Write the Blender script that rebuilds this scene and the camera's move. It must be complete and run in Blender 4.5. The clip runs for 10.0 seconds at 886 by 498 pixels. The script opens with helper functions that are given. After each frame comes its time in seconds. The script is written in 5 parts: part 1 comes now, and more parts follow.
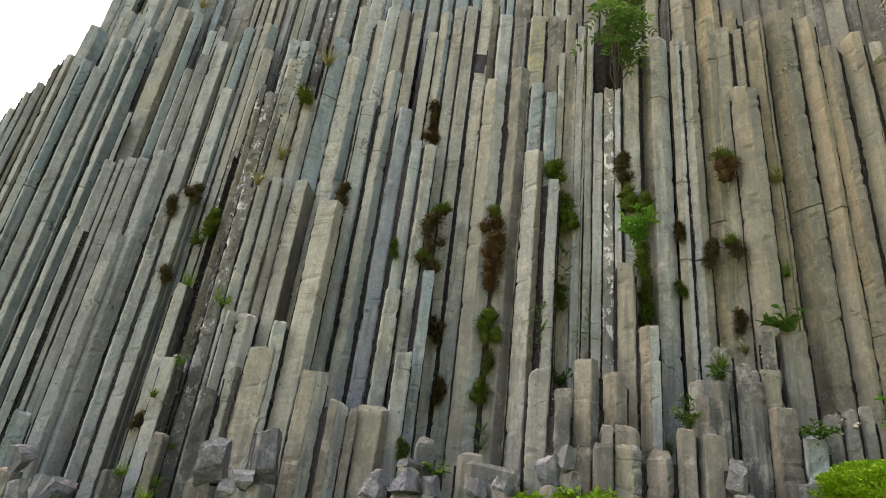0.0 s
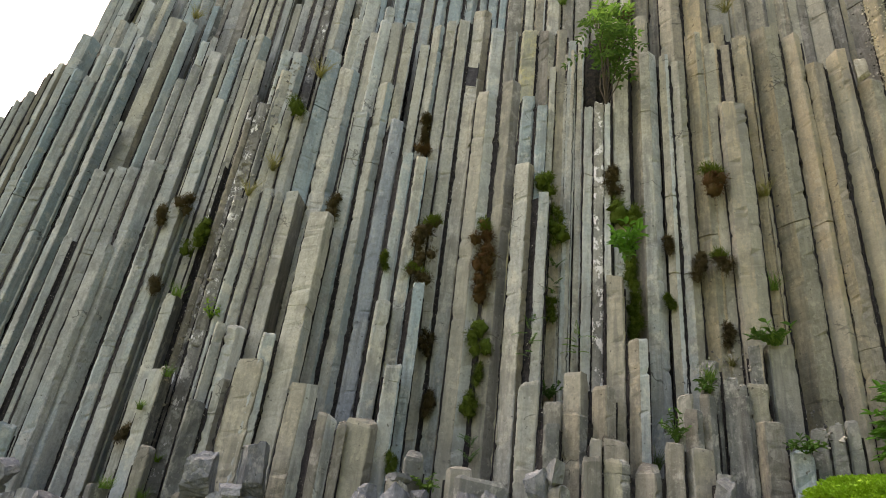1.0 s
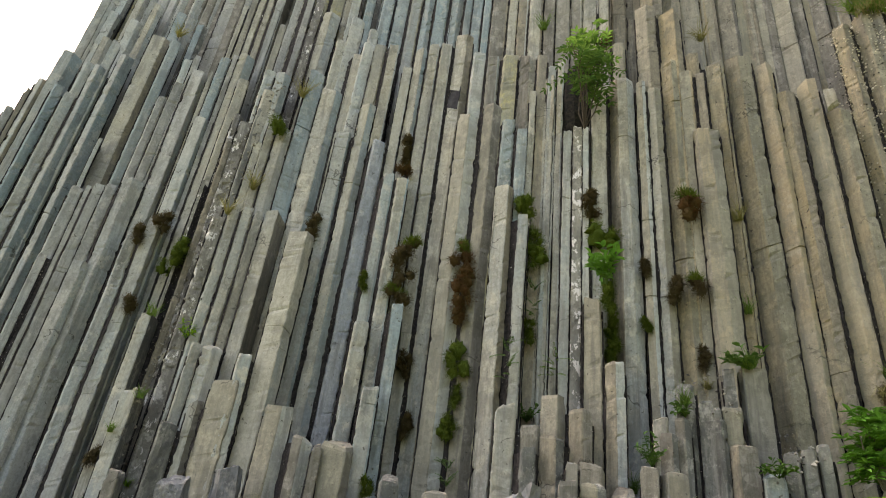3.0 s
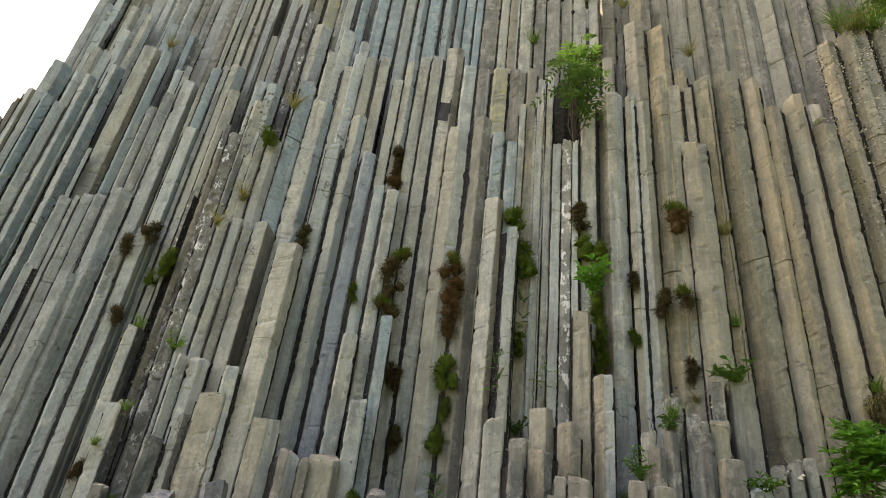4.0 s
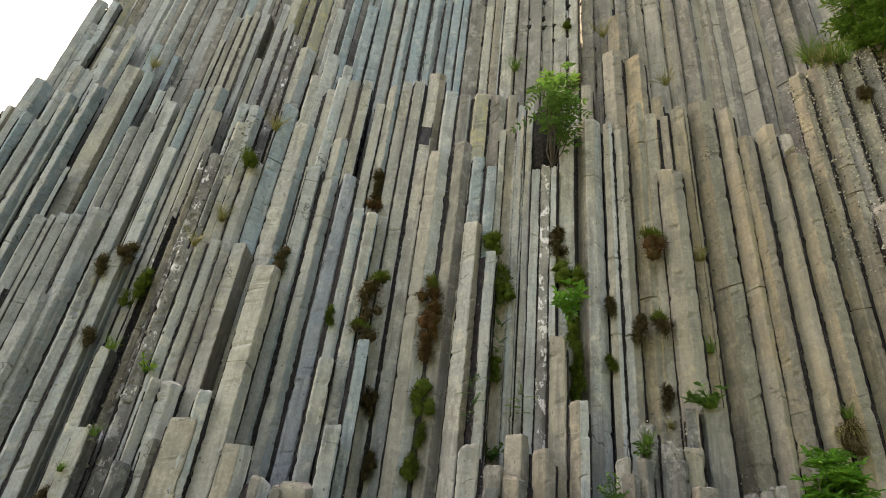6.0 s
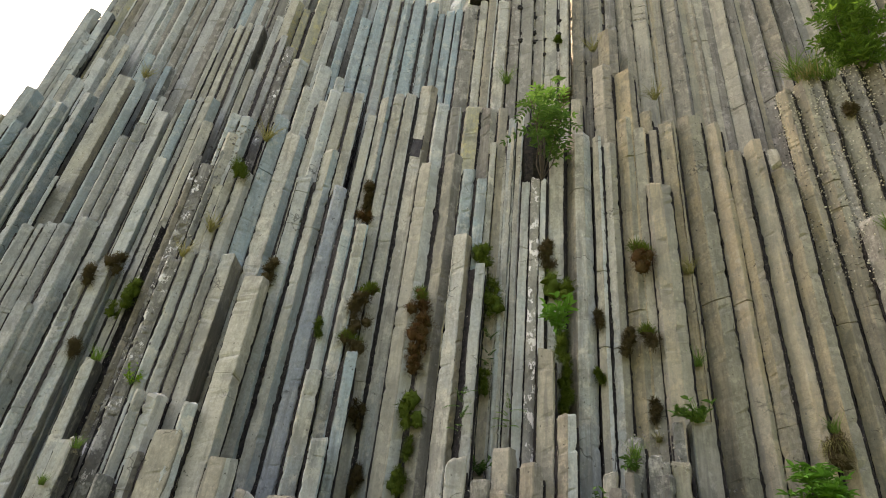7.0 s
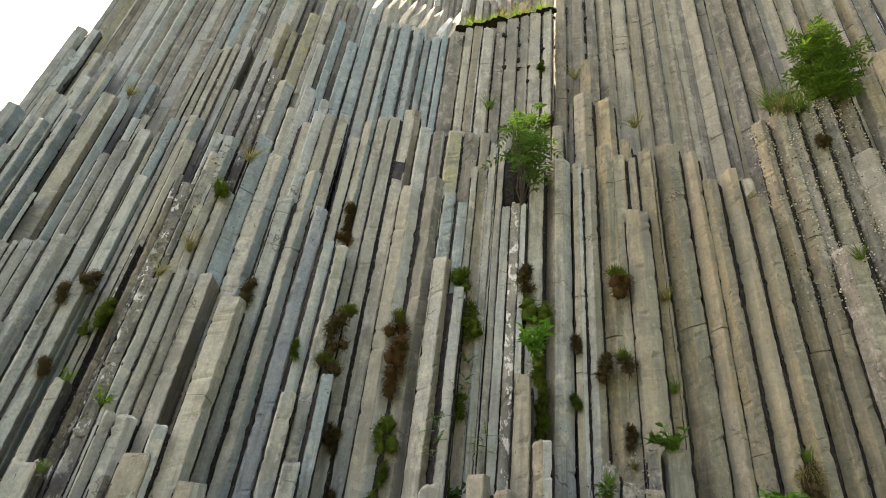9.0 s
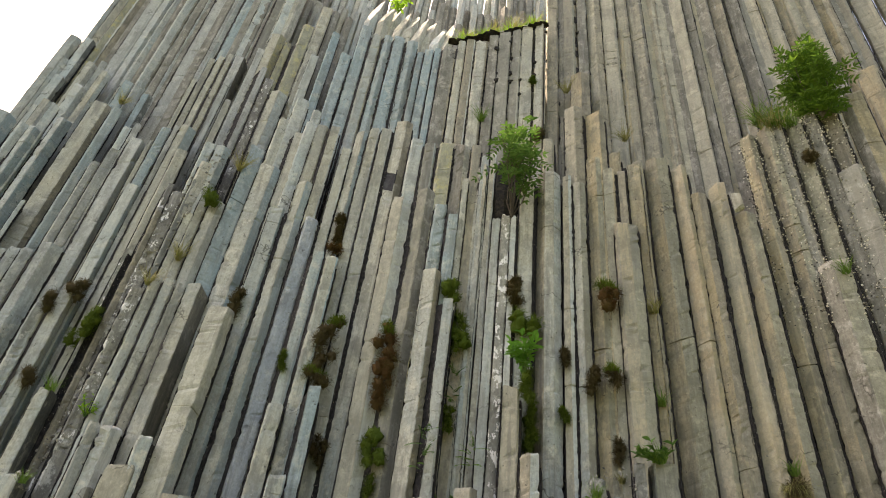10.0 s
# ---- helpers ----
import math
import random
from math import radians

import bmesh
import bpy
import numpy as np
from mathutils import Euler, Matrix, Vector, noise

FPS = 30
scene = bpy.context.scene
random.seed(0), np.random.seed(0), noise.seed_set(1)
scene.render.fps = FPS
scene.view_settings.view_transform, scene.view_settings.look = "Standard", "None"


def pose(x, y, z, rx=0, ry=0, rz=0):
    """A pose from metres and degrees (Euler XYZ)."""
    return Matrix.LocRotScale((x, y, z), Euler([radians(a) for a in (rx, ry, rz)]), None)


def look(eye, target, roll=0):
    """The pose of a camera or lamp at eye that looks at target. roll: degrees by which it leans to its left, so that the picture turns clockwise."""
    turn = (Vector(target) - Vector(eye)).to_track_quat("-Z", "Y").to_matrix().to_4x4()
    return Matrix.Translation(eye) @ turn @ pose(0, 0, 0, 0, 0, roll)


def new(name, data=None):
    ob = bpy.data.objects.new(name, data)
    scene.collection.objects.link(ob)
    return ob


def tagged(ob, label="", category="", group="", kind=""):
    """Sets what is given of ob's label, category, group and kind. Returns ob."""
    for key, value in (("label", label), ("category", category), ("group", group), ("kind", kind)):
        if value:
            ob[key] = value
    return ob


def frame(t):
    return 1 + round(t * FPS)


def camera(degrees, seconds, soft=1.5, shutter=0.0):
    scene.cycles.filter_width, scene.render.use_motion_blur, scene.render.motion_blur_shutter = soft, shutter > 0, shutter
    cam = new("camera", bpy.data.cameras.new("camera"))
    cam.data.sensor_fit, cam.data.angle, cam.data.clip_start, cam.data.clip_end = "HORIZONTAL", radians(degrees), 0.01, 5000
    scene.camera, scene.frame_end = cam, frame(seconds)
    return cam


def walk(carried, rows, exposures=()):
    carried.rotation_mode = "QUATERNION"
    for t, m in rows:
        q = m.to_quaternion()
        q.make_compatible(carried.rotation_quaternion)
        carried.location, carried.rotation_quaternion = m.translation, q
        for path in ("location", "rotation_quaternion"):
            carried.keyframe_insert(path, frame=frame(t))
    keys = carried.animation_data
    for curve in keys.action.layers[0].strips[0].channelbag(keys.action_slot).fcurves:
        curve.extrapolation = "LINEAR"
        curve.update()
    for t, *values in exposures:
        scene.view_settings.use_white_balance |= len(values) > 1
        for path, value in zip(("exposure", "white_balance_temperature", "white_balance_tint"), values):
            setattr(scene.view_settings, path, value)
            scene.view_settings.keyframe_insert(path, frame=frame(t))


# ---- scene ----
cam = camera(74.0, 10.0, soft=1.0)
PATH = [
    (0.0, pose(0.000, 0.000, 1.600, 114.20, -6.70, -2.90)),
    (0.5, pose(0.013, -0.012, 1.618, 114.67, -6.70, -3.28)),
    (1.0, pose(0.026, -0.024, 1.632, 115.22, -6.65, -3.67)),
    (1.5, pose(0.040, -0.034, 1.642, 115.73, -6.62, -4.06)),
    (2.0, pose(0.057, -0.041, 1.649, 116.10, -6.58, -4.47)),
    (2.5, pose(0.073, -0.049, 1.658, 116.63, -6.49, -4.87)),
    (4.0, pose(0.125, -0.074, 1.691, 118.30, -6.29, -6.04)),
    (4.5, pose(0.147, -0.082, 1.701, 118.84, -6.15, -6.39)),
    (5.0, pose(0.173, -0.093, 1.710, 119.41, -6.07, -6.78)),
    (5.5, pose(0.197, -0.100, 1.720, 119.96, -6.10, -7.15)),
    (7.0, pose(0.272, -0.126, 1.752, 121.64, -6.03, -8.26)),
    (7.5, pose(0.298, -0.133, 1.761, 122.18, -6.09, -8.63)),
    (8.0, pose(0.324, -0.142, 1.768, 122.78, -6.10, -9.03)),
    (8.5, pose(0.351, -0.149, 1.773, 123.33, -6.04, -9.38)),
    (9.0, pose(0.380, -0.157, 1.777, 123.93, -6.08, -9.79)),
    (9.5, pose(0.408, -0.166, 1.783, 124.47, -6.08, -10.14)),
    (10.0, pose(0.436, -0.178, 1.789, 125.06, -6.10, -10.54)),
]
walk(cam, PATH, [(0.0, 2.03, 8750, 16), (10.0, 2.095, 8750, 17)])

# ---- sky and sun ----
world = bpy.data.worlds.new("sky")
scene.world = world
world.use_nodes = True
wn = world.node_tree
sky = wn.nodes.new("ShaderNodeTexSky")
sky.sky_type = "NISHITA"
sky.sun_disc = False
SUN_ELEV, SUN_AZ = 57.0, -50.0   # degrees above the horizon; clockwise from +y
sky.sun_elevation, sky.sun_rotation = radians(SUN_ELEV), radians(SUN_AZ)
sky.dust_density, sky.air_density = 4.0, 1.0
wn.links.new(sky.outputs[0], wn.nodes["Background"].inputs[0])
wn.nodes["Background"].inputs[1].default_value = 0.15
sun = new("sun", bpy.data.lights.new("sun", "SUN"))
sun.data.energy, sun.data.angle, sun.data.color = 4.0, radians(0.5), (1.0, 0.93, 0.82)
d = Vector((math.sin(radians(SUN_AZ)) * math.cos(radians(SUN_ELEV)), math.cos(radians(SUN_AZ)) * math.cos(radians(SUN_ELEV)), math.sin(radians(SUN_ELEV))))
sun.matrix_world = look(d * 60, (0, 0, 0))


# ---- materials ----
def nodes_of(name, rough=0.85):
    mat = bpy.data.materials.new(name)
    mat.use_nodes = True
    nt = mat.node_tree
    bsdf = nt.nodes["Principled BSDF"]
    bsdf.inputs["Roughness"].default_value = rough
    bsdf.inputs["Specular IOR Level"].default_value = 0.3
    return mat, nt, bsdf


def noise_at(nt, scale, stretch=(1, 1, 1), detail=4.0, rough=0.55):
    geo = nt.nodes.new("ShaderNodeNewGeometry")
    mp = nt.nodes.new("ShaderNodeMapping")
    mp.inputs["Scale"].default_value = stretch
    tex = nt.nodes.new("ShaderNodeTexNoise")
    tex.inputs["Scale"].default_value, tex.inputs["Detail"].default_value, tex.inputs["Roughness"].default_value = scale, detail, rough
    nt.links.new(geo.outputs["Position"], mp.inputs["Vector"])
    nt.links.new(mp.outputs[0], tex.inputs["Vector"])
    return tex.outputs["Fac"]


def cracks_at(nt, scale, stretch, warp=0.25):
    """Distance to the nearest of a net of uneven cracks."""
    geo = nt.nodes.new("ShaderNodeNewGeometry")
    mp = nt.nodes.new("ShaderNodeMapping")
    mp.inputs["Scale"].default_value = stretch
    wob = nt.nodes.new("ShaderNodeTexNoise")
    wob.inputs["Scale"].default_value = 6.0
    add = nt.nodes.new("ShaderNodeMixRGB")
    add.blend_type = "ADD"
    add.inputs[0].default_value = warp
    tex = nt.nodes.new("ShaderNodeTexVoronoi")
    tex.feature = "DISTANCE_TO_EDGE"
    tex.inputs["Scale"].default_value = scale
    nt.links.new(geo.outputs["Position"], mp.inputs["Vector"])
    nt.links.new(geo.outputs["Position"], wob.inputs["Vector"])
    nt.links.new(mp.outputs[0], add.inputs[1])
    nt.links.new(wob.outputs["Color"], add.inputs[2])
    nt.links.new(add.outputs[0], tex.inputs["Vector"])
    return tex.outputs["Distance"]


def ramp(nt, fac, lo, hi, a=0.0, b=1.0):
    r = nt.nodes.new("ShaderNodeMapRange")
    for i, v in enumerate((lo, hi, a, b)):
        r.inputs[i + 1].default_value = v
    nt.links.new(fac, r.inputs[0])
    return r.outputs[0]


def mixed(nt, fac, a, b):
    m = nt.nodes.new("ShaderNodeMix")
    m.data_type = "RGBA"
    for sock, v in ((m.inputs[0], fac), (m.inputs[6], a), (m.inputs[7], b)):
        if isinstance(v, (float, int)):
            sock.default_value = v
        elif isinstance(v, tuple):
            sock.default_value = (*v, 1)
        else:
            nt.links.new(v, sock)
    return m.outputs[2]


def bump(nt, bsdf, heights):
    last = None
    for fac, strength, dist in heights:
        b = nt.nodes.new("ShaderNodeBump")
        b.inputs["Strength"].default_value, b.inputs["Distance"].default_value = strength, dist
        nt.links.new(fac, b.inputs["Height"])
        if last:
            nt.links.new(last, b.inputs["Normal"])
        last = b.outputs[0]
    nt.links.new(last, bsdf.inputs["Normal"])


def rock(name, base, second, lichen=(0.42, 0.4, 0.33), white=0.0, grime=(0.06, 0.055, 0.045), fresh=None):
    """Weathered basalt: two tones in tall patches, run-off streaks, lichen crusts, pits, fine grain."""
    mat, nt, bsdf = nodes_of(name, 0.82)
    info = nt.nodes.new("ShaderNodeObjectInfo")
    col = mixed(nt, ramp(nt, noise_at(nt, 1.5, (1, 1, 0.5), 5, 0.6), 0.40, 0.60), base, second)
    if fresh:
        # where the sandy crust has not formed the stone keeps its blue-grey
        place = nt.nodes.new("ShaderNodeSeparateXYZ")
        geo = nt.nodes.new("ShaderNodeNewGeometry")
        nt.links.new(geo.outputs["Position"], place.inputs[0])
        bare = nt.nodes.new("ShaderNodeMath")
        bare.operation = "MULTIPLY"
        nt.links.new(ramp(nt, place.outputs["Z"], 3.5, 8.5, 1.0, 0.1), bare.inputs[0])
        nt.links.new(ramp(nt, noise_at(nt, 0.9, (1, 1, 0.35), 5, 0.6), 0.36, 0.56, 0, 0.9), bare.inputs[1])
        col = mixed(nt, bare.outputs[0], col, fresh)
    col = mixed(nt, ramp(nt, noise_at(nt, 3.6, (1, 1, 0.6), 7, 0.7), 0.50, 0.62, 0, 0.6), col, tuple(c * 0.66 for c in second))
    col = mixed(nt, ramp(nt, noise_at(nt, 7.0, (1, 1, 0.12), 3), 0.58, 0.72, 0, 0.45), col, grime)
    col = mixed(nt, ramp(nt, noise_at(nt, 5.0, (1, 1, 0.8), 9, 0.72), 0.53, 0.60, 0, 0.8), col, lichen)
    col = mixed(nt, ramp(nt, noise_at(nt, 26.0, (1, 1, 0.9), 3, 0.6), 0.38, 0.60, 0.22, 0), col, grime)
    col = mixed(nt, ramp(nt, noise_at(nt, 75.0, (1, 1, 0.8), 2, 0.6), 0.36, 0.52, 0.10, 0), col, grime)
    col = mixed(nt, ramp(nt, noise_at(nt, 60.0, (1, 1, 0.8), 2, 0.6), 0.58, 0.70, 0, 0.18), col, lichen)
    col = mixed(nt, ramp(nt, noise_at(nt, 19.0, (1, 1, 0.9), 2), 0.70, 0.735, 0, 0.85), col, grime)
    col = mixed(nt, ramp(nt, noise_at(nt, 2.6, (1, 1, 0.7), 9, 0.68), 0.535, 0.60, 0, 0.65), col, tuple(c * 0.55 for c in second))
    col = mixed(nt, ramp(nt, noise_at(nt, 15.0, (1, 1, 0.9), 6, 0.8), 0.605, 0.66, 0, 0.5), col, tuple(min(0.62, c * 1.3) for c in lichen))
    col = mixed(nt, ramp(nt, noise_at(nt, 4.5, (1, 1, 0.09), 6, 0.65), 0.575, 0.65, 0, 0.55), col, tuple(0.25 * c + 0.06 for c in second))
    col = mixed(nt, ramp(nt, noise_at(nt, 15.0, (1, 1, 0.06), 5, 0.65), 0.53, 0.66, 0, 0.4), col, tuple(0.55 * c for c in second))
    col = mixed(nt, ramp(nt, noise_at(nt, 11.0, (1, 1, 0.10), 5, 0.65), 0.53, 0.66, 0, 0.35), col, lichen)
    crack = ramp(nt, cracks_at(nt, 2.4, (0.7, 0.7, 1.1)), 0.004, 0.022, 1.0, 0.0)
    mask = nt.nodes.new("ShaderNodeMath")
    mask.operation = "MULTIPLY"
    nt.links.new(crack, mask.inputs[0])
    nt.links.new(ramp(nt, noise_at(nt, 2.3), 0.58, 0.66, 0, 0.75), mask.inputs[1])
    col = mixed(nt, mask.outputs[0], col, tuple(c * 0.6 for c in grime))
    if white:
        col = mixed(nt, ramp(nt, noise_at(nt, 7.0, (1, 1, 0.6), 6, 0.7), 0.60 - white, 0.612 - white), col, (0.78, 0.76, 0.73))
    shift = nt.nodes.new("ShaderNodeMath")
    shift.operation = "MULTIPLY_ADD"
    nt.links.new(info.outputs["Random"], shift.inputs[0])
    shift.inputs[1].default_value, shift.inputs[2].default_value = 7.31, 0.0
    part = nt.nodes.new("ShaderNodeMath")
    part.operation = "FRACT"
    nt.links.new(shift.outputs[0], part.inputs[0])
    col = mixed(nt, ramp(nt, part.outputs[0], 0.4, 1.0, 0.0, 0.26), col, (0.345, 0.35, 0.305))
    tone = ramp(nt, info.outputs["Random"], 0, 1, 0.86, 1.14)
    hsv = nt.nodes.new("ShaderNodeHueSaturation")
    nt.links.new(col, hsv.inputs["Color"])
    nt.links.new(tone, hsv.inputs["Value"])
    hsv.inputs["Saturation"].default_value = 1.08
    nt.links.new(hsv.outputs[0], bsdf.inputs["Base Color"])
    bump(nt, bsdf, ((noise_at(nt, 6.0, (1, 1, 0.6), 6, 0.6), 0.32, 0.04), (noise_at(nt, 15.0, (1, 1, 2.2), 6, 0.7), 0.3, 0.012), (noise_at(nt, 38.0, (1, 1, 1.0), 5, 0.7), 0.55, 0.010)))
    return mat


SAND = rock("weathered_sand_basalt", (0.488, 0.455, 0.355), (0.395, 0.39, 0.335), (0.56, 0.54, 0.45), fresh=(0.35, 0.395, 0.385))
SLATE = rock("green_grey_basalt", (0.388, 0.44, 0.425), (0.485, 0.497, 0.455), (0.56, 0.56, 0.49))
BLUE = rock("blue_grey_basalt", (0.262, 0.345, 0.36), (0.325, 0.385, 0.388), (0.45, 0.475, 0.44))
OCHRE = rock("ochre_stained_basalt", (0.368, 0.295, 0.19), (0.31, 0.282, 0.212), (0.43, 0.37, 0.27))
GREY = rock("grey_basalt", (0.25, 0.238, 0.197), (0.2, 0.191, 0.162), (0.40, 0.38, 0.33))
TAN = rock("brown_tan_basalt", (0.365, 0.305, 0.195), (0.285, 0.268, 0.20), (0.42, 0.36, 0.245))
UMBER = rock("grey_brown_basalt", (0.305, 0.277, 0.215), (0.255, 0.238, 0.19), (0.40, 0.355, 0.27))
STAINED = rock("white_stained_basalt", (0.27, 0.275, 0.25), (0.34, 0.33, 0.28), (0.5, 0.48, 0.42), 0.058)
STONE = rock("blue_grey_stone", (0.20, 0.215, 0.235), (0.14, 0.15, 0.165), (0.32, 0.32, 0.31), 0.0, (0.055, 0.058, 0.06))
PALE = rock("pale_broken_basalt", (0.505, 0.485, 0.40), (0.45, 0.43, 0.355), (0.58, 0.56, 0.47))
DARK = rock("dark_basalt", (0.17, 0.176, 0.16), (0.115, 0.122, 0.117), (0.37, 0.37, 0.33))
# inner stone is darkened to paint the shade of the recesses
FILL = rock("shaded_inner_basalt", (0.22, 0.225, 0.205), (0.17, 0.175, 0.165), (0.36, 0.35, 0.31))
ASH = rock("ash_grey_basalt", (0.475, 0.468, 0.425), (0.41, 0.42, 0.39), (0.58, 0.57, 0.52), fresh=(0.37, 0.415, 0.405))
FRACTURE = rock("fresh_dark_fracture", (0.045, 0.045, 0.05), (0.035, 0.035, 0.04), (0.07, 0.07, 0.075))
OLIVE = rock("olive_lichen_basalt", (0.385, 0.365, 0.25), (0.34, 0.335, 0.26), (0.50, 0.44, 0.22))
LILAC = rock("lilac_blue_basalt", (0.312, 0.36, 0.388), (0.35, 0.383, 0.40), (0.43, 0.45, 0.44))
SANDY = rock("pale_tan_basalt", (0.345, 0.325, 0.255), (0.305, 0.292, 0.238), (0.44, 0.405, 0.315))
DULL = rock("dull_grey_basalt", (0.252, 0.25, 0.198), (0.295, 0.281, 0.215), (0.40, 0.385, 0.29))
CRUST = rock("crusted_gully_basalt", (0.29, 0.28, 0.24), (0.17, 0.16, 0.145), (0.60, 0.58, 0.52), 0.012, (0.05, 0.045, 0.045))
# near-black joint earth that also paints the shade inside the gaps
mat, nt, bsdf = nodes_of("joint_soil_and_shade", 0.95)
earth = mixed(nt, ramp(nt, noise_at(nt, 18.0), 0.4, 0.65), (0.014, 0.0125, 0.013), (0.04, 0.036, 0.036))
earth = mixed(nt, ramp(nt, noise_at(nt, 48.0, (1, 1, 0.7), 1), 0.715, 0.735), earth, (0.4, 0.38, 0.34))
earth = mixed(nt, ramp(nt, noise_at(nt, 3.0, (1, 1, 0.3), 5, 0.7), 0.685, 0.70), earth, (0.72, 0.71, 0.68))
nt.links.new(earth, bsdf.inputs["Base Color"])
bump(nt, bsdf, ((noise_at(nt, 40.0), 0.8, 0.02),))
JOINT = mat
# black for the ledge earth, and for shade painted into niche and holes
mat, nt, bsdf = nodes_of("black_earth_and_shade", 0.95)
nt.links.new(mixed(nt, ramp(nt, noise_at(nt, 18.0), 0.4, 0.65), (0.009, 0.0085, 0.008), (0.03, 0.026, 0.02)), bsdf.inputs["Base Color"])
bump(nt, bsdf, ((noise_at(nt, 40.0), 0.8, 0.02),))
EARTH_AND_SHADE = mat


# ---- building ----
def mesh_object(name, verts, faces, mats, parent=None, smooth=False, slots=None):
    me = bpy.data.meshes.new(name)
    me.from_pydata(verts, [], faces)
    for m in mats if isinstance(mats, (list, tuple)) else [mats]:
        me.materials.append(m)
    if slots:
        me.polygons.foreach_set("material_index", slots)
    if smooth:
        me.polygons.foreach_set("use_smooth", [True] * len(me.polygons))
    me.update()
    ob = new(name, me)
    if parent:
        ob.parent = parent
    return ob


def outline(rng, sides, turn, soft=0.055):
    """Corners of an uneven polygon about the origin, each one cut by a small chamfer."""
    pts = []
    for i in range(sides):
        a = turn + (i + rng.uniform(-0.17, 0.17)) * math.tau / sides
        r = rng.uniform(0.9, 1.08)
        pts.append(Vector((math.cos(a) * r, math.sin(a) * r)))
    out = []
    for i, p in enumerate(pts):
        out += [p.lerp(pts[i - 1], soft * rng.uniform(0.6, 1.6)), p.lerp(pts[(i + 1) % sides], soft * rng.uniform(0.6, 1.6))]
    return out


def prism(rng, x, y, z0, top, width, sides=6, turn=0.0, step=0.105, tilt=0.14, joints=0.04, rough=1.0, upper=0.0, slant=None):
    """A basalt column as vertices and faces about (x, y): wavering chipped sides, some cross joints, a broken tilted head."""
    side = Vector((y, -x)).normalized()
    ring = outline(rng, sides, turn)
    span = [p.dot(side) for p in ring]
    k = width / (max(span) - min(span))
    ring = [p * k for p in ring]
    n = len(ring)
    levels, z, off = [], z0, Vector((0, 0))
    while z < top - 0.12 - (slant.length * width * 0.6 if slant else 0):
        levels.append((z, 1.0, off.copy()))
        if rng.random() < joints and z > z0 + 0.3:
            levels += [(z + 0.004, 0.96, off.copy()), (z + 0.012, 0.96, off.copy())]
            off += Vector((rng.uniform(-1, 1), rng.uniform(-1, 1))) * 0.05 * width * rough
            z += 0.016
            levels.append((z, 1.0, off.copy()))
        z += (step if z > upper else 3.0) * rng.uniform(0.6, 1.4)
    levels.append((top - 0.02 * rng.uniform(0.6, 1.8), 1.0, off.copy()))
    slope = Vector((rng.uniform(-1, 1), rng.uniform(-1, 1))) * tilt if slant is None else slant
    seed = rng.uniform(0, 500)
    verts, faces = [], []
    for i, (z, s, o) in enumerate(levels):
        last = i == len(levels) - 1
        for j, p in enumerate(ring):
            wave = 0.045 * noise.noise((seed, z * 0.9, j // 2 * 3.1)) + 0.035 * noise.noise((seed + 9, z * 3.7, j * 1.7)) + 0.018 * noise.noise((seed + 5, z * 11.0, j // 2 * 2.3))
            if rng.random() < 0.11:
                wave -= rng.uniform(0.03, 0.15)
            q = p * s * (1 + wave * rough * min(1.0, 0.3 / width)) + o
            zz = z + (q.dot(slope) if last else 0)
            verts.append((q.x, q.y, zz))
    o = levels[-1][2]
    for p in ring:
        q = p * rng.uniform(0.92, 0.99) + o
        verts.append((q.x, q.y, top + q.dot(slope) + rng.uniform(-0.02, 0.02) * rough))
    verts.append((o.x + rng.uniform(-0.2, 0.2) * width, o.y + rng.uniform(-0.2, 0.2) * width, top + rng.uniform(-0.02, 0.03)))
    for i in range(len(levels)):
        for j in range(n):
            a, b = i * n + j, i * n + (j + 1) % n
            faces.append((a, b, b + n, a + n))
    base = len(levels) * n
    for j in range(n):
        faces.append((base + j, base + (j + 1) % n, base + n))
    return verts, faces


PLACED = []
SOIL_AND_SHADE = {}
RINGS = []
EDGES = []
main_rng = random.Random(11)


def hex_column(face, x, y, top, width, mat, foot=0.3, tilt=0.16, slant=None):
    """A far column of the cliff, its front at (x, y): an uneven prism with a broken head."""
    rng = main_rng
    out = Vector((x, y)).normalized()
    c = Vector((x, y)) + out * width * 0.46
    sides = rng.choice((5, 6, 6, 6))
    verts, faces = prism(rng, c.x, c.y, foot, top, width, sides, rng.uniform(0, math.tau), tilt=tilt, upper=max(1.0, top - 7.5), slant=Vector(slant) if slant else None)
    ob = mesh_object("column", verts, faces, mat, face)
    PLACED.append((c.x, c.y, width, top))
    ob.location = (c.x, c.y, 0)
    RINGS.append((face, c, out, [Vector(q[:2]) for q in verts[:2 * sides]], top))
    return ob


